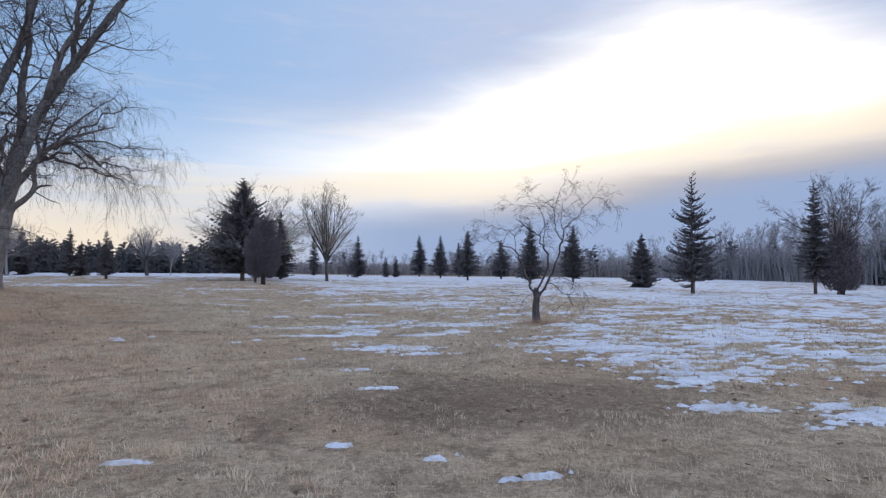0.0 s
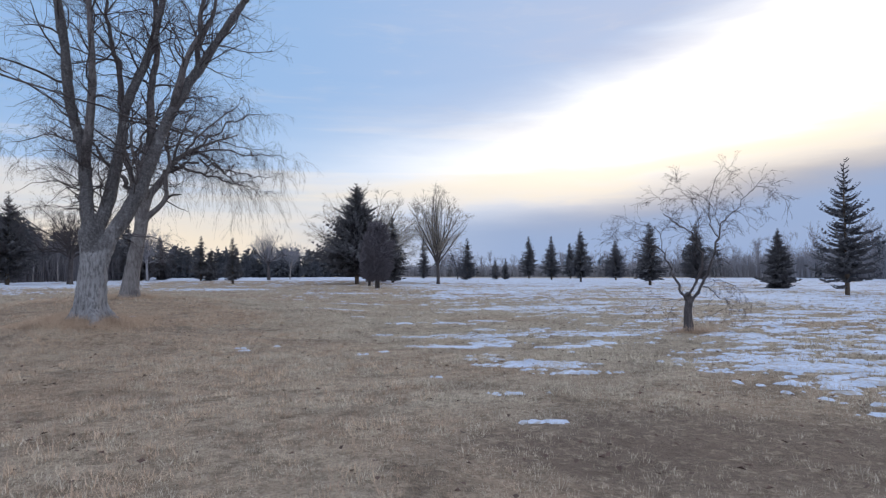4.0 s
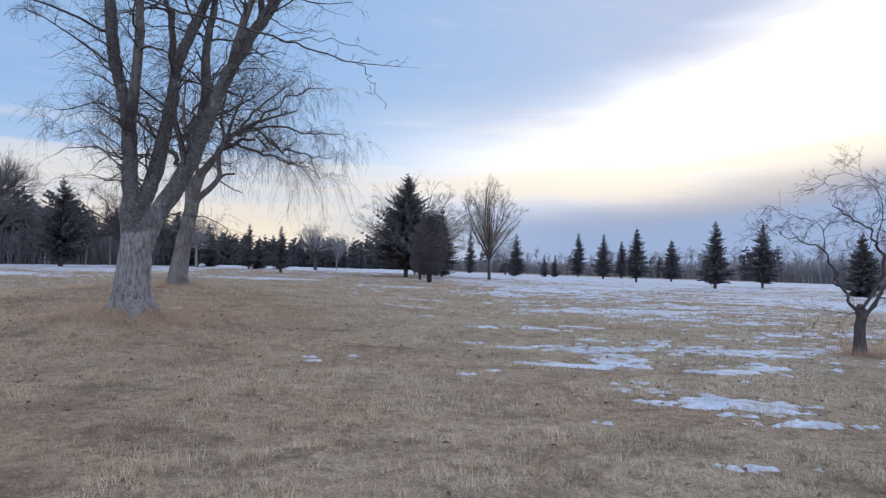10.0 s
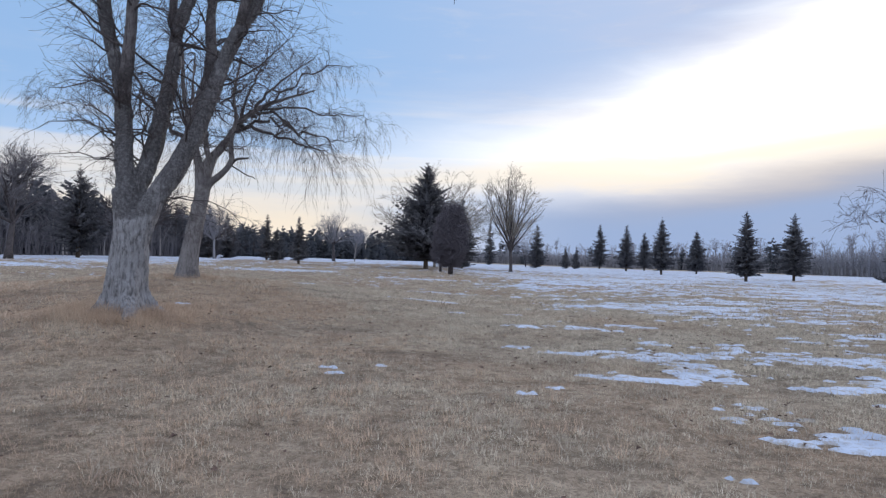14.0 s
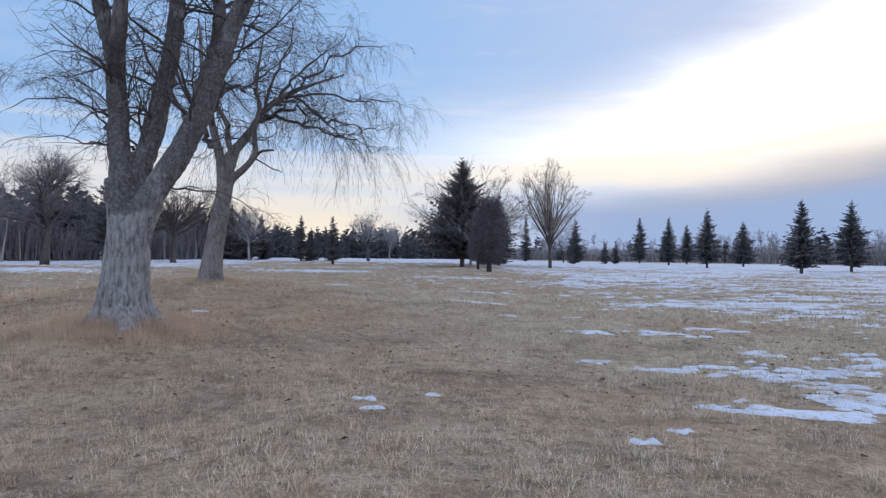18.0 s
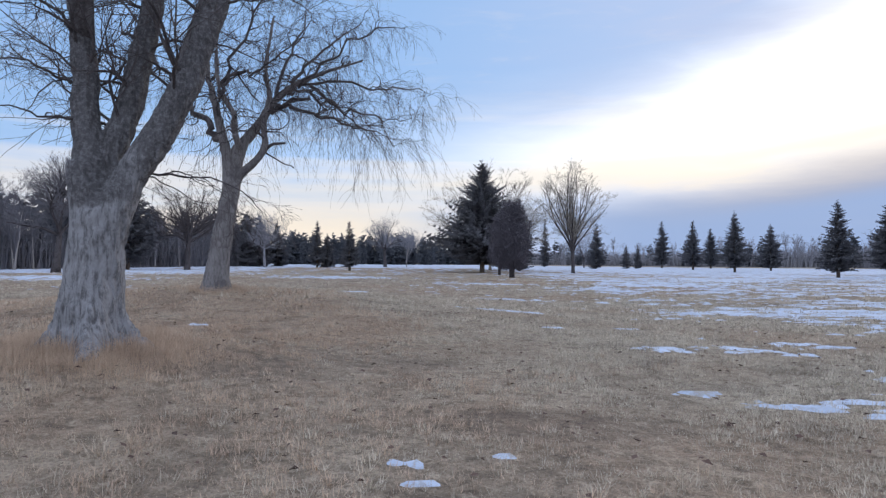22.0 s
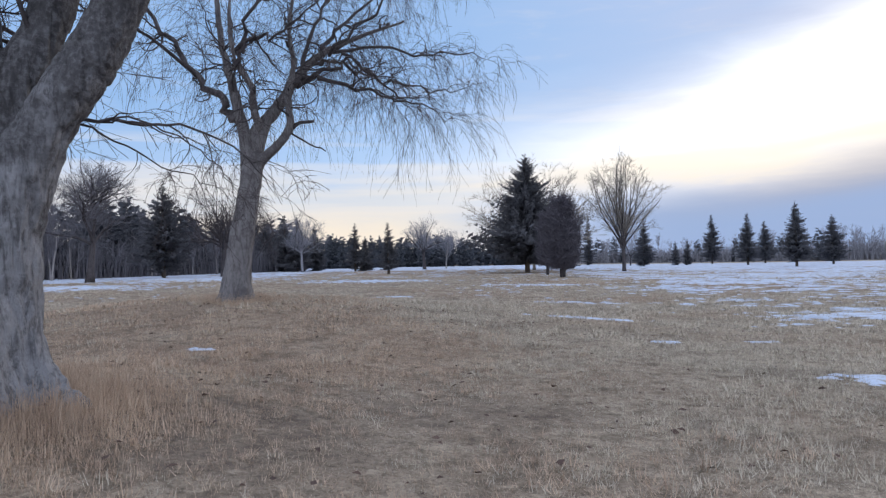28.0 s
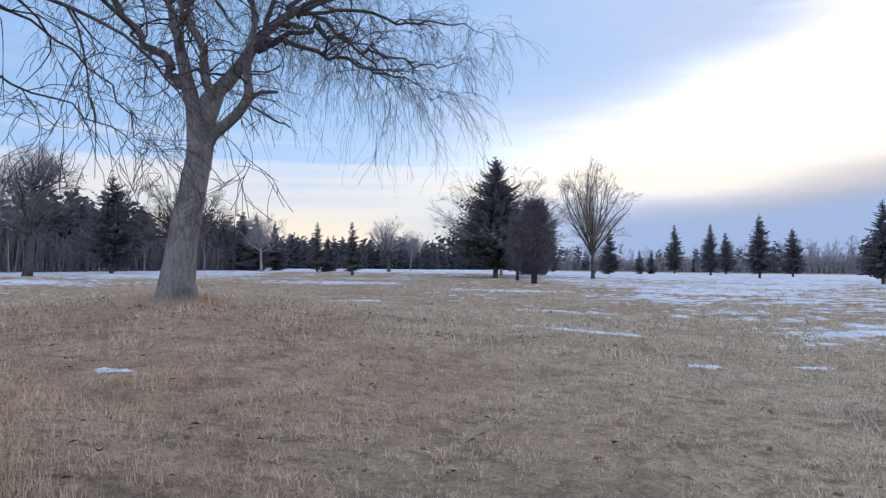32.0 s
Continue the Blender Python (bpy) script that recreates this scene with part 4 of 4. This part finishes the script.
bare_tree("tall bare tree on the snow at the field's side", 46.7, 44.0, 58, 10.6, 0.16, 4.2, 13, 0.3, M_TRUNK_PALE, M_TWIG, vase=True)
bare_tree("wispy bare tree at the far lawn edge", 14.7, 140.0, 59, 6.6, 0.14, 3.6, 10, 0.3, M_LIMB, M_WOOD_HAZED, vase=True)


def dense_bush(label, x, y, seed, h, wd, stem, twig, clear=0.1, n=900, group="dense bushy trees"):
    """A tree so thick with upright twigs that the sky hardly shows through."""
    rng = random.Random(seed)
    root = thing("bushy_tree", label, "tree", pose(x, y, land1(x, y)), group)
    tm, fm = Mesh(), Mesh()
    for k in range(3):
        a = rng.uniform(0, 6.28)
        tm.tube([(0.06 * math.cos(a), 0.06 * math.sin(a), -0.1), (0.12 * math.cos(a), 0.12 * math.sin(a), h * 0.25), (0.3 * math.cos(a), 0.3 * math.sin(a), h * 0.6)], [stem, stem * 0.8, stem * 0.3], 7)
    for i in range(n):
        a, q = rng.uniform(0, 6.283), math.sqrt(rng.random())
        z0 = h * (clear + (1 - clear) * rng.random() ** 1.3 * 0.92)
        u = (z0 / h - clear) / (1 - clear)
        reach = wd * 1.42 * (0.5 + 1.6 * u) * (1 - u) ** 1.05 * (0.85 + 0.2 * math.sin(3 * a + seed + 5 * u))
        p = Vector((math.cos(a) * q * reach * 0.75, math.sin(a) * q * reach * 0.75, z0))
        way = Vector((math.cos(a) * 0.5, math.sin(a) * 0.5, 1.0))
        ln = bend(rng, p, way, h * rng.uniform(0.08, 0.2), 3, 0.2, 0.02)
        fm.tube(ln, [0.022, 0.018, 0.013, 0.008], 3, cap=False)
        for _ in range(3):
            b, d = along(ln, rng.uniform(0.1, 0.9))
            w2 = Vector((rng.gauss(0, 1), rng.gauss(0, 1), rng.uniform(0.1, 1.2))).normalized() * h * rng.uniform(0.03, 0.09)
            sidew = w2.cross(Vector((rng.gauss(0, 1), rng.gauss(0, 1), 0.3))).normalized() * 0.03
            fm.face(b - sidew, b + sidew, b + w2)
    part("trunk", tm, M_LIMB, root)
    tagged(part("crown", fm, twig, root, smooth=False), kind="stuff")
    return root


M_DARK_TWIG = mat_vary("dark_dense_twigs", (0.07, 0.066, 0.082), (0.12, 0.113, 0.138))
dense_bush("dense dark bushy tree on a short stem", -1.5, 64.1, 61, 6.3, 2.1, 0.19, M_DARK_TWIG, 0.1, 2500)
dense_bush("dark bushy tree beside a tall spruce", -2.6, 72.0, 62, 5.6, 1.3, 0.13, M_DARK_TWIG, 0.14, 700)
dense_bush("dense brown bush under a bare tree", 46.0, 43.0, 63, 5.2, 2.3, 0.12, M_DARK_TWIG, 0.06, 1300)


# ---- the woods round the field ----
def joined_wood(name, label, spots, meshes, mat, seed):
    rng = random.Random(seed)
    whole = Mesh()
    for i, (x, y, s) in enumerate(spots):
        m = Matrix.Translation((x, y, land1(x, y) - 0.1)) @ Matrix.Rotation(rng.uniform(0, 6.28), 4, "Z") @ Matrix.Diagonal((s * rng.uniform(0.85, 1.15), s * rng.uniform(0.85, 1.15), s, 1))
        whole.add(meshes[i % len(meshes)], m)
    return tagged(new(name, whole.data(name, mat, False)), label, "woods", kind="stuff")


SPEC_FAR = {"count": [6, 4, 3], "from": [0.1, 0.1, 0.1], "angle": [(0.3, 0.8), (0.3, 0.8), (0.3, 0.8)], "rise": [0.2, 0.2, 0.1],
            "length": [(0.1, 0.24), (0.06, 0.14), (0.04, 0.1)], "radius": [0.005, 0.0035, 0.0025], "steps": [2, 3, 2],
            "wild": [0.14, 0.16, 0.16], "lift": [0.04, 0.03, 0.0], "sides": [3, 1, 1], "thin": 0.0018, "limb_sides": 3}


def wood_kinds(seed, n, fork=0.35, limbs=8):
    """Bare woodland trees one metre high, to be scaled: (stems, twigs)."""
    stems, twigs = [], []
    for i in range(n):
        tm, lms, sh = plain_tree(seed + i, 1.0, 0.014, 0.22, limbs, SPEC_FAR, fork, 0.05)
        s, t = Mesh(), Mesh()
        s.add(tm)
        for lm in lms:
            t.add(lm)
        for q in sh:
            t.add(q)
        stems.append(s)
        twigs.append(t)
    return stems, twigs


def arc_spots(seed, n, a0, a1, near, deep, h0, h1, cx=0.0, cy=0.0):
    """Places along an arc round (cx, cy); near is a function of the bearing in degrees."""
    rng = random.Random(seed)
    out = []
    for _ in range(n):
        a = rng.uniform(a0, a1)
        d = near(a) + deep * rng.random() ** 1.5
        out.append((cx + math.sin(radians(a)) * d, cy + math.cos(radians(a)) * d, rng.uniform(h0, h1)))
    return out


def far_right(a):
    return np.interp(a, [-2, 10, 25, 35, 50, 65, 90], [215, 215, 205, 175, 118, 105, 100])


def left_edge(a):
    return np.interp(a, [-75, -60, -48, -40, -32, -22], [70, 72, 78, 86, 96, 118])


def thicket(name, label, spots, h0, h1, mat, seed, w=0.05):
    """Brush: many thin upright forked stems."""
    rng = random.Random(seed)
    m = Mesh()
    for x, y, _ in spots:
        z = land1(x, y) - 0.05
        h = rng.uniform(h0, h1) * float(np.interp(math.degrees(math.atan2(x, y)), [-20, 0, 18, 40], [1, 0.5, 0.6, 1.0]))
        lx, ly = rng.gauss(0, 0.12) * h, rng.gauss(0, 0.12) * h
        a = rng.uniform(0, 3.14)
        sx, sy = math.cos(a) * w, math.sin(a) * w
        m.face((x - sx, y - sy, z), (x + sx, y + sy, z), (x + lx, y + ly, z + h))
        for _k in range(4):
            u = rng.uniform(0.2, 0.8)
            bx, by, bz = x + lx * u, y + ly * u, z + h * u
            ex, ey = rng.gauss(0, 0.22) * h, rng.gauss(0, 0.22) * h
            m.face((bx - sx * 0.6, by - sy * 0.6, bz), (bx + sx * 0.6, by + sy * 0.6, bz), (bx + ex, by + ey, bz + h * rng.uniform(0.15, 0.4)))
    return tagged(new(name, m.data(name, mat, False)), label, "brush", kind="stuff")


def woods():
    stems, twigs = wood_kinds(300, 7)
    right = [(x, y, s * float(np.interp(math.degrees(math.atan2(x, y)), [0, 18, 32, 46], [0.55, 0.65, 0.9, 1.0]))) for x, y, s in arc_spots(71, 145, 0, 78, far_right, 45, 8.0, 11.5)]
    joined_wood("far_wood_stems", "haze-pale far trunks of bare woods", right, stems, M_WOOD_HAZED, 1)
    joined_wood("far_wood_crowns", "hazy grey crowns of far bare woods", right, twigs, M_WOOD_HAZED, 1)
    thicket("far_brush", "haze-grey brush under the far bare woods", arc_spots(72, 17000, -3, 85, lambda a: far_right(a) - 3, 40, 1, 1), 3.5, 9.0, M_WOOD_HAZED, 73, 0.13)
    left = arc_spots(74, 115, -78, -21, lambda a: left_edge(a) - 5, 20, 4.5, 8.0)
    joined_wood("side_wood_stems", "pale slender trunks of mixed woods", left, stems, M_TRUNK_PALE, 2)
    joined_wood("side_wood_crowns", "bare grey crowns of mixed woods", left, twigs, M_WOOD_NEAR, 2)
    thicket("side_brush", "dark tangled brush in the mixed woods", arc_spots(75, 9000, -80, -20, lambda a: left_edge(a) - 2, 34, 1, 1), 2.5, 6.0, M_WOOD_NEAR, 76, 0.055)
    cones = [spruce_mesh(seed=200 + i, h=1.0, width=0.24, stem=0.012, tiers=12, per=10, sprays=4, gaps=0.05, fat=1.3, clear=0.1)[1] for i in range(6)]
    joined_wood("side_conifers", "dark conifers deep in the mixed woods", [(x, y, s * float(np.interp(math.degrees(math.atan2(x, y)), [-60, -42, -36, -21], [1.25, 1.1, 0.95, 0.85]))) for x, y, s in arc_spots(77, 250, -78, -21, lambda a: left_edge(a) + 4, 22, 6.8, 10.4)], cones, M_NEEDLE_HAZED, 3)
    joined_wood("conifer_belt", "far belt of dark conifers along the field edge", arc_spots(78, 230, -32, 0, lambda a: np.interp(a, [-30, -20, -8, 0], [140, 150, 165, 190]), 25, 5.2, 7.6), cones, M_NEEDLE_HAZED, 4)
    joined_wood("far_conifers", "scattered conifers among the far bare woods", arc_spots(79, 40, 2, 70, lambda a: far_right(a) - 4, 25, 6.0, 9.5), cones, M_NEEDLE_HAZED, 5)


woods()


# ---- snow lying in patches ----
RND = np.random.RandomState(4)
TABLE = RND.rand(256, 256)


def lattice(x, y):
    """Smooth value noise, 0 to 1."""
    xi, yi = np.floor(x).astype(int), np.floor(y).astype(int)
    fx, fy = x - xi, y - yi
    fx, fy = fx * fx * (3 - 2 * fx), fy * fy * (3 - 2 * fy)
    g = lambda a, b: TABLE[a % 256, b % 256]
    return (g(xi, yi) * (1 - fx) + g(xi + 1, yi) * fx) * (1 - fy) + (g(xi, yi + 1) * (1 - fx) + g(xi + 1, yi + 1) * fx) * fy


def cloudy(x, y, octaves=4):
    s, a, t = 0, 0.5, 0
    for k in range(octaves):
        s = s + a * lattice(x * 2 ** k + 17.3 * k, y * 2 ** k + 5.1 * k)
        t += a
        a *= 0.55
    return s / t


# lone scraps of snow: place, half width across, half depth
LONE_SNOW = [
    (-1.16, 5.33, 0.12, 0.031), (0.51, 5.46, 0.07, 0.062), (1.26, 4.9, 0.1, 0.031), (1.83, 4.25, 0.16, 0.037), (1.22, 7.9, 0.16, 0.037),
    (4.65, 5.9, 0.26, 0.136), (0.37, 10.72, 0.11, 0.05), (1.23, 9.35, 0.22, 0.043), (2.5, 10.7, 0.34, 0.099), (-0.4, 17.65, 0.22, 0.099),
    (0.07, 17.1, 0.24, 0.074), (-3.45, 14.8, 0.13, 0.043), (-3.2, 14.45, 0.12, 0.056), (-2.64, 15.0, 0.09, 0.037), (-0.4, 13.8, 0.1, 0.037),
    (-0.86, 13.5, 0.14, 0.031), (-8.4, 21.95, 0.18, 0.099), (-1.44, 24.75, 0.22, 0.074), (0.1, 25.2, 0.25, 0.087), (-9.8, 40.0, 0.6, 0.248),
]
# broken sheets of it
BROKEN_SNOW = [
    (2.0, 11.6, 0.6, 0.3), (1.5, 12.7, 0.3, 0.3), (0.95, 14.75, 0.5, 0.25), (2.0, 15.1, 0.4, 0.4), (0.7, 17.3, 0.4, 0.2),
    (2.4, 16.9, 1.2, 0.5), (4.4, 16.7, 1.2, 0.5), (3.5, 14.2, 0.6, 0.22), (0.15, 21.2, 0.4, 0.25), (1.35, 21.5, 0.5, 0.3),
    (2.8, 22.3, 0.5, 0.3), (-2.4, 29.2, 0.9, 0.25), (3.3, 30.6, 0.9, 0.6), (6.2, 5.3, 0.8, 0.4), (5.7, 7.6, 0.8, 0.5),
    (6.8, 10.6, 1.3, 1.8), (-3.4, 50.7, 2.4, 0.9), (-16.0, 58.5, 3.5, 2.0), (-34.0, 51.0, 5.0, 2.5), (-2.2, 37.2, 1.0, 0.5),
]


def snow_depth(x, y):
    """Above 0 where snow lies."""
    ragged = cloudy(x * 1.9, y * 4.8, 5) - 0.5
    shred = cloudy(x * 5.5 + 4, y * 13.0, 3) - 0.5
    n = 0.7 * (cloudy(x * 0.9 + 9, y * 1.15 + 3, 4) - 0.5) + 0.5 * (cloudy(x * 0.13, y * 0.13 + 40, 3) - 0.5) + 0.9 * ragged + 0.65 * shred
    # how much of the ground is covered: little on the left, most far out on the right
    side = x - np.interp(y, [0, 8, 11, 14, 17, 25, 40, 70, 110], [6.2, 6.0, 5.7, 4.4, 2.9, 1.6, 0.0, -2.0, -8.0])
    cover = -0.36 + 0.26 * sstep(side, -1.0, 6.0) + 0.07 * sstep(side, 6.0, 26.0)
    cover = cover - 0.35 * sstep(-side, 0.0, 4.0) * sstep(38 - y, -4, 8)
    cover = cover + 0.07 * sstep(y, 38, 62) * sstep(-side, 0, 4) - 0.1 * sstep(-x, 4, 12) * sstep(66 - y, 0, 12)
    cover = cover + 0.4 * sstep(y, 100, 124) + 0.33 * sstep(-x, 26, 36) * sstep(y, 50, 62)
    d = n + cover
    crumb = cloudy(x * 11.0, y * 24.0, 3) - 0.5
    for px, py, rx, ry in LONE_SNOW:
        e = np.sqrt(((x - px) / rx) ** 2 + ((y - py) / ry) ** 2)
        d = np.maximum(d, np.where(e < 2.5, 0.4 * (1.15 - e) + 1.9 * crumb + 0.3 * shred - 0.06, -9))
    for px, py, rx, ry in BROKEN_SNOW:
        e = np.sqrt(((x - px) / rx) ** 2 + ((y - py) / ry) ** 2)
        d = np.maximum(d, np.where(e < 2.0, 0.22 * (1 - e) + 1.0 * ragged + 1.0 * shred - 0.09, -9))
    return d


def snow():
    ang = np.radians(np.arange(-58, 64, 0.27))
    rad = 6.0 * 1.0046 ** np.arange(0, 745)
    ra, an = np.meshgrid(rad, ang, indexing="ij")
    x, y = np.sin(an) * ra, np.cos(an) * ra - 3
    d = snow_depth(x, y)
    z = land(x, y) + np.clip(d * 0.35, -0.04, 0.016) + 0.012
    keep = d > -0.03
    cell = keep[:-1, :-1] | keep[1:, :-1] | keep[:-1, 1:] | keep[1:, 1:]
    i, j = np.nonzero(cell)
    n = len(ang)
    quad = np.stack([i * n + j, i * n + j + 1, (i + 1) * n + j + 1, (i + 1) * n + j], 1)
    used = np.unique(quad)
    remap = np.zeros(x.size, int)
    remap[used] = np.arange(len(used))
    co = np.stack([x.ravel(), y.ravel(), z.ravel()], 1)[used]
    me = bpy.data.meshes.new("snow")
    me.from_pydata(co.tolist(), [], remap[quad][:, ::-1].tolist())
    me.polygons.foreach_set("use_smooth", [True] * len(me.polygons))
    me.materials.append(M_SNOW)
    me.update()
    if me.polygons[0].normal.z < 0:
        me.flip_normals()
    tagged(new("snow", me), "thin melting patches of old snow on dry grass", "snow", kind="stuff")


snow()


# ---- grass ----
def blades(name, label, mat, x, y, height, width, lean, per, seed, reach=None):
    """Tufts of grass, each blade one pointed face, bent over."""
    r = np.random.RandomState(seed)
    n = len(x)
    X, Y = np.repeat(x, per), np.repeat(y, per)
    H = np.repeat(height, per) * r.uniform(0.5, 1.15, n * per)
    spread = np.repeat(height, per) * 0.42 if reach is None else reach
    ox, oy = r.normal(0, 1, n * per), r.normal(0, 1, n * per)
    a = np.arctan2(oy, ox) + r.normal(0, 0.9, n * per)
    X, Y = X + ox * spread, Y + oy * spread
    L = np.abs(r.normal(lean, 0.35, n * per))
    dx, dy = np.cos(a) * np.sin(L), np.sin(a) * np.sin(L)
    up = np.cos(L)
    W = width * r.uniform(0.6, 1.3, n * per) * (0.5 + 0.5 * H / height.mean())
    Z = land(X, Y) - 0.012
    sx, sy = -np.sin(a) * W, np.cos(a) * W
    tipx, tipy, tipz = X + dx * H, Y + dy * H, Z + np.maximum(up, 0.12) * H
    co = np.stack([np.stack([X - sx, Y - sy, Z], 1), np.stack([X + sx, Y + sy, Z], 1), np.stack([tipx, tipy, tipz], 1)], 1).reshape(-1, 3)
    me = bpy.data.meshes.new(name)
    m = len(X)
    me.vertices.add(3 * m)
    me.vertices.foreach_set("co", co.ravel().astype(np.float32))
    me.loops.add(3 * m)
    me.loops.foreach_set("vertex_index", np.arange(3 * m, dtype=np.int32))
    me.polygons.add(m)
    me.polygons.foreach_set("loop_start", np.arange(0, 3 * m, 3, dtype=np.int32))
    me.polygons.foreach_set("loop_total", np.full(m, 3, dtype=np.int32))
    me.materials.append(mat)
    me.update(calc_edges=True)
    return tagged(new(name, me), label, "grass", kind="stuff")


def red_zone(x, y):
    """Where the grass stands longer and redder: round the great trees and left of the walk."""
    z = 0.6 * np.exp(-((x + 7.6) / 1.8) ** 2 - ((y - 16.8) / 1.8) ** 2) + 0.7 * np.exp(-((x + 10) / 2.5) ** 2 - ((y - 26) / 2.2) ** 2)
    return z + 0.55 * sstep(-x, 2.5, 7.0) * sstep(cloudy(x * 0.35, y * 0.3, 3), 0.42, 0.62)


def tufts(r, s, x0, x1, y0, y1):
    """Places of tufts about s metres apart, and each one's own number, 0 to 1."""
    gx, gy = np.meshgrid(np.arange(x0, x1, s), np.arange(y0, y1, s))
    x, y = gx.ravel() + r.uniform(-0.5, 0.5, gx.size) * s, gy.ravel() + r.uniform(-0.5, 0.5, gx.size) * s
    return x, y, r.rand(gx.size)


def grass():
    r = np.random.RandomState(8)
    x, y, own = tufts(r, 0.118, -18, 17, 3.0, 37)
    # the walk runs up the field; the sward thins out to both sides of it
    off = np.hypot(x + 4.3 * np.clip((y - 1) / 15, 0, 1), np.maximum(y - 18, 0))
    bare = np.exp(-((x - 2.8) / 2.4) ** 2 - ((y - 6.9) / 1.4) ** 2) + 0.8 * np.exp(-((x + 6.1) / 1.3) ** 2 - ((y - 17.8) / 0.8) ** 2)
    bare = bare + 0.7 * np.exp(-((x + 4.6) / 1.4) ** 2 - ((y - 19.3) / 0.8) ** 2) + 0.6 * np.exp(-((x + 2.3) / 1.2) ** 2 - ((y - 16.1) / 0.6) ** 2)
    keep = (x > -3 - 0.8 * y) & (x < 2 + 1.2 * y) & (r.rand(len(x)) > 0.7 * bare)
    keep &= (snow_depth(x, y) < 0.02) | (r.rand(len(x)) < 0.1)
    keep &= r.rand(len(x)) < 0.72 + 0.28 * sstep(cloudy(x * 1.9, y * 1.9, 3), 0.4, 0.6)
    x, y, own, off, bare = x[keep], y[keep], own[keep], off[keep], bare[keep]
    red = red_zone(x, y)
    long = r.rand(len(x)) < np.clip(red * 0.5 + 0.6 * sstep(-x - 0.3 * np.maximum(y - 11, 0) + 6 * (cloudy(x * 0.3, y * 0.3, 3) - 0.5), -0.5, 2.5), 0, 0.85)
    h = (0.066 + 0.045 * sstep(cloudy(x * 1.3, y * 1.3, 3), 0.36, 0.64)) * (0.6 + 0.6 * own) * (1 - 0.45 * np.clip(bare, 0, 1))
    for near, far, per, wide in ((-1, 6.5, 26, 0.0027), (6.5, 12, 12, 0.0046), (12, 99, 6, 0.0085)):
        zone = (off >= near) & (off < far)
        for which, name, label, mat, tall in ((~long, "grass", "short tufted straw-coloured winter grass", M_GRASS, 1.0), (long, "long_grass", "longer reddish dry grass", M_LONG, 1.2)):
            pick = zone & which
            blades(name, label, mat, x[pick], y[pick], h[pick] * tall, wide, 0.75, per, 9 + per, 0.042)
    # tall tufts at the feet of the trees
    k = 2600
    a, q = r.uniform(0, 6.283, k), np.abs(r.normal(0, 0.75, k))
    tx, ty = -7.55 + np.cos(a) * (0.42 + q), 17.5 + np.sin(a) * (0.42 + q)
    a2 = r.uniform(0, 6.283, 350)
    ex, ey = -10.42 + np.cos(a2) * (0.36 + np.abs(r.normal(0, 0.4, 350))), 27 + np.sin(a2) * (0.36 + np.abs(r.normal(0, 0.4, 350)))
    a3 = r.uniform(0, 6.283, 260)
    fx, fy = 7.2 + np.cos(a3) * (0.12 + np.abs(r.normal(0, 0.4, 260))), 16.7 + np.sin(a3) * (0.12 + np.abs(r.normal(0, 0.22, 260)))
    tx, ty = np.concatenate([tx, ex, fx]), np.concatenate([ty, ey, fy])
    blades("tall_grass", "tall bleached grass round the trunks", M_LONG, tx, ty, r.uniform(0.1, 0.3, len(tx)) * np.interp(np.minimum(np.hypot(tx + 7.55, ty - 17.5), np.minimum(np.hypot(tx + 10.42, ty - 27), np.hypot(tx - 7.2, ty - 16.7))), [0.4, 2.2], [1.0, 0.3]), 0.0019, 0.4, 13, 12)
    # sparser clumps out over the field
    n = 36000
    x, y = r.uniform(-40, 40, n), r.uniform(25, 75, n)
    keep = (np.abs(x) < y * 0.9) & (snow_depth(x, y) < 0.0) & (cloudy(x * 0.6, y * 0.6, 4) > 0.38)
    x, y = x[keep], y[keep]
    blades("far_grass", "dry grass clumps over the field", M_GRASS, x, y, r.uniform(0.07, 0.15, len(x)), 0.012, 0.7, 7, 13)


grass()


def litter():
    """Small dark leaves and bits lying in the grass."""
    r = np.random.RandomState(15)
    m = Mesh()
    n = 14000
    x, y = r.uniform(-14, 12, n), r.uniform(2.5, 28, n)
    bare = 0.8 * np.exp(-((x + 4.5) / 1.7) ** 2 - ((y - 19.2) / 1.0) ** 2) + 0.6 * np.exp(-((x + 6.3) / 1.0) ** 2 - ((y - 18.3) / 0.6) ** 2) + 0.6 * np.exp(-((x + 2.3) / 1.4) ** 2 - ((y - 16.1) / 0.8) ** 2)
    bare = bare + np.exp(-((x - 2.8) / 2.4) ** 2 - ((y - 7.0) / 1.5) ** 2) + 1.0 * np.exp(-((x + 6.1) / 1.4) ** 2 - ((y - 17.8) / 0.9) ** 2)
    p = np.clip(0.06 + 0.3 * sstep(cloudy(x * 0.8, y * 0.8, 4), 0.5, 0.7) + bare, 0, 1)
    for px, py in zip(*(q[r.rand(n) < p] for q in (x, y))):
        s, a = r.uniform(0.014, 0.042), r.uniform(0, 6.28)
        z = land1(px, py) + r.uniform(0.025, 0.075)
        c, d = math.cos(a) * s, math.sin(a) * s
        t1, t2 = r.uniform(-0.5, 0.5) * s, r.uniform(-0.5, 0.5) * s
        m.face((px - c, py - d, z), (px + d * 0.6, py - c * 0.6, z + t1), (px + c, py + d, z + t2), (px - d * 0.6, py + c * 0.6, z + 0.3 * s))
    tagged(new("leaf_litter", m.data("leaf_litter", M_LITTER, False)), "scattered dark dead leaves in the grass", "leaves", kind="stuff")


litter()
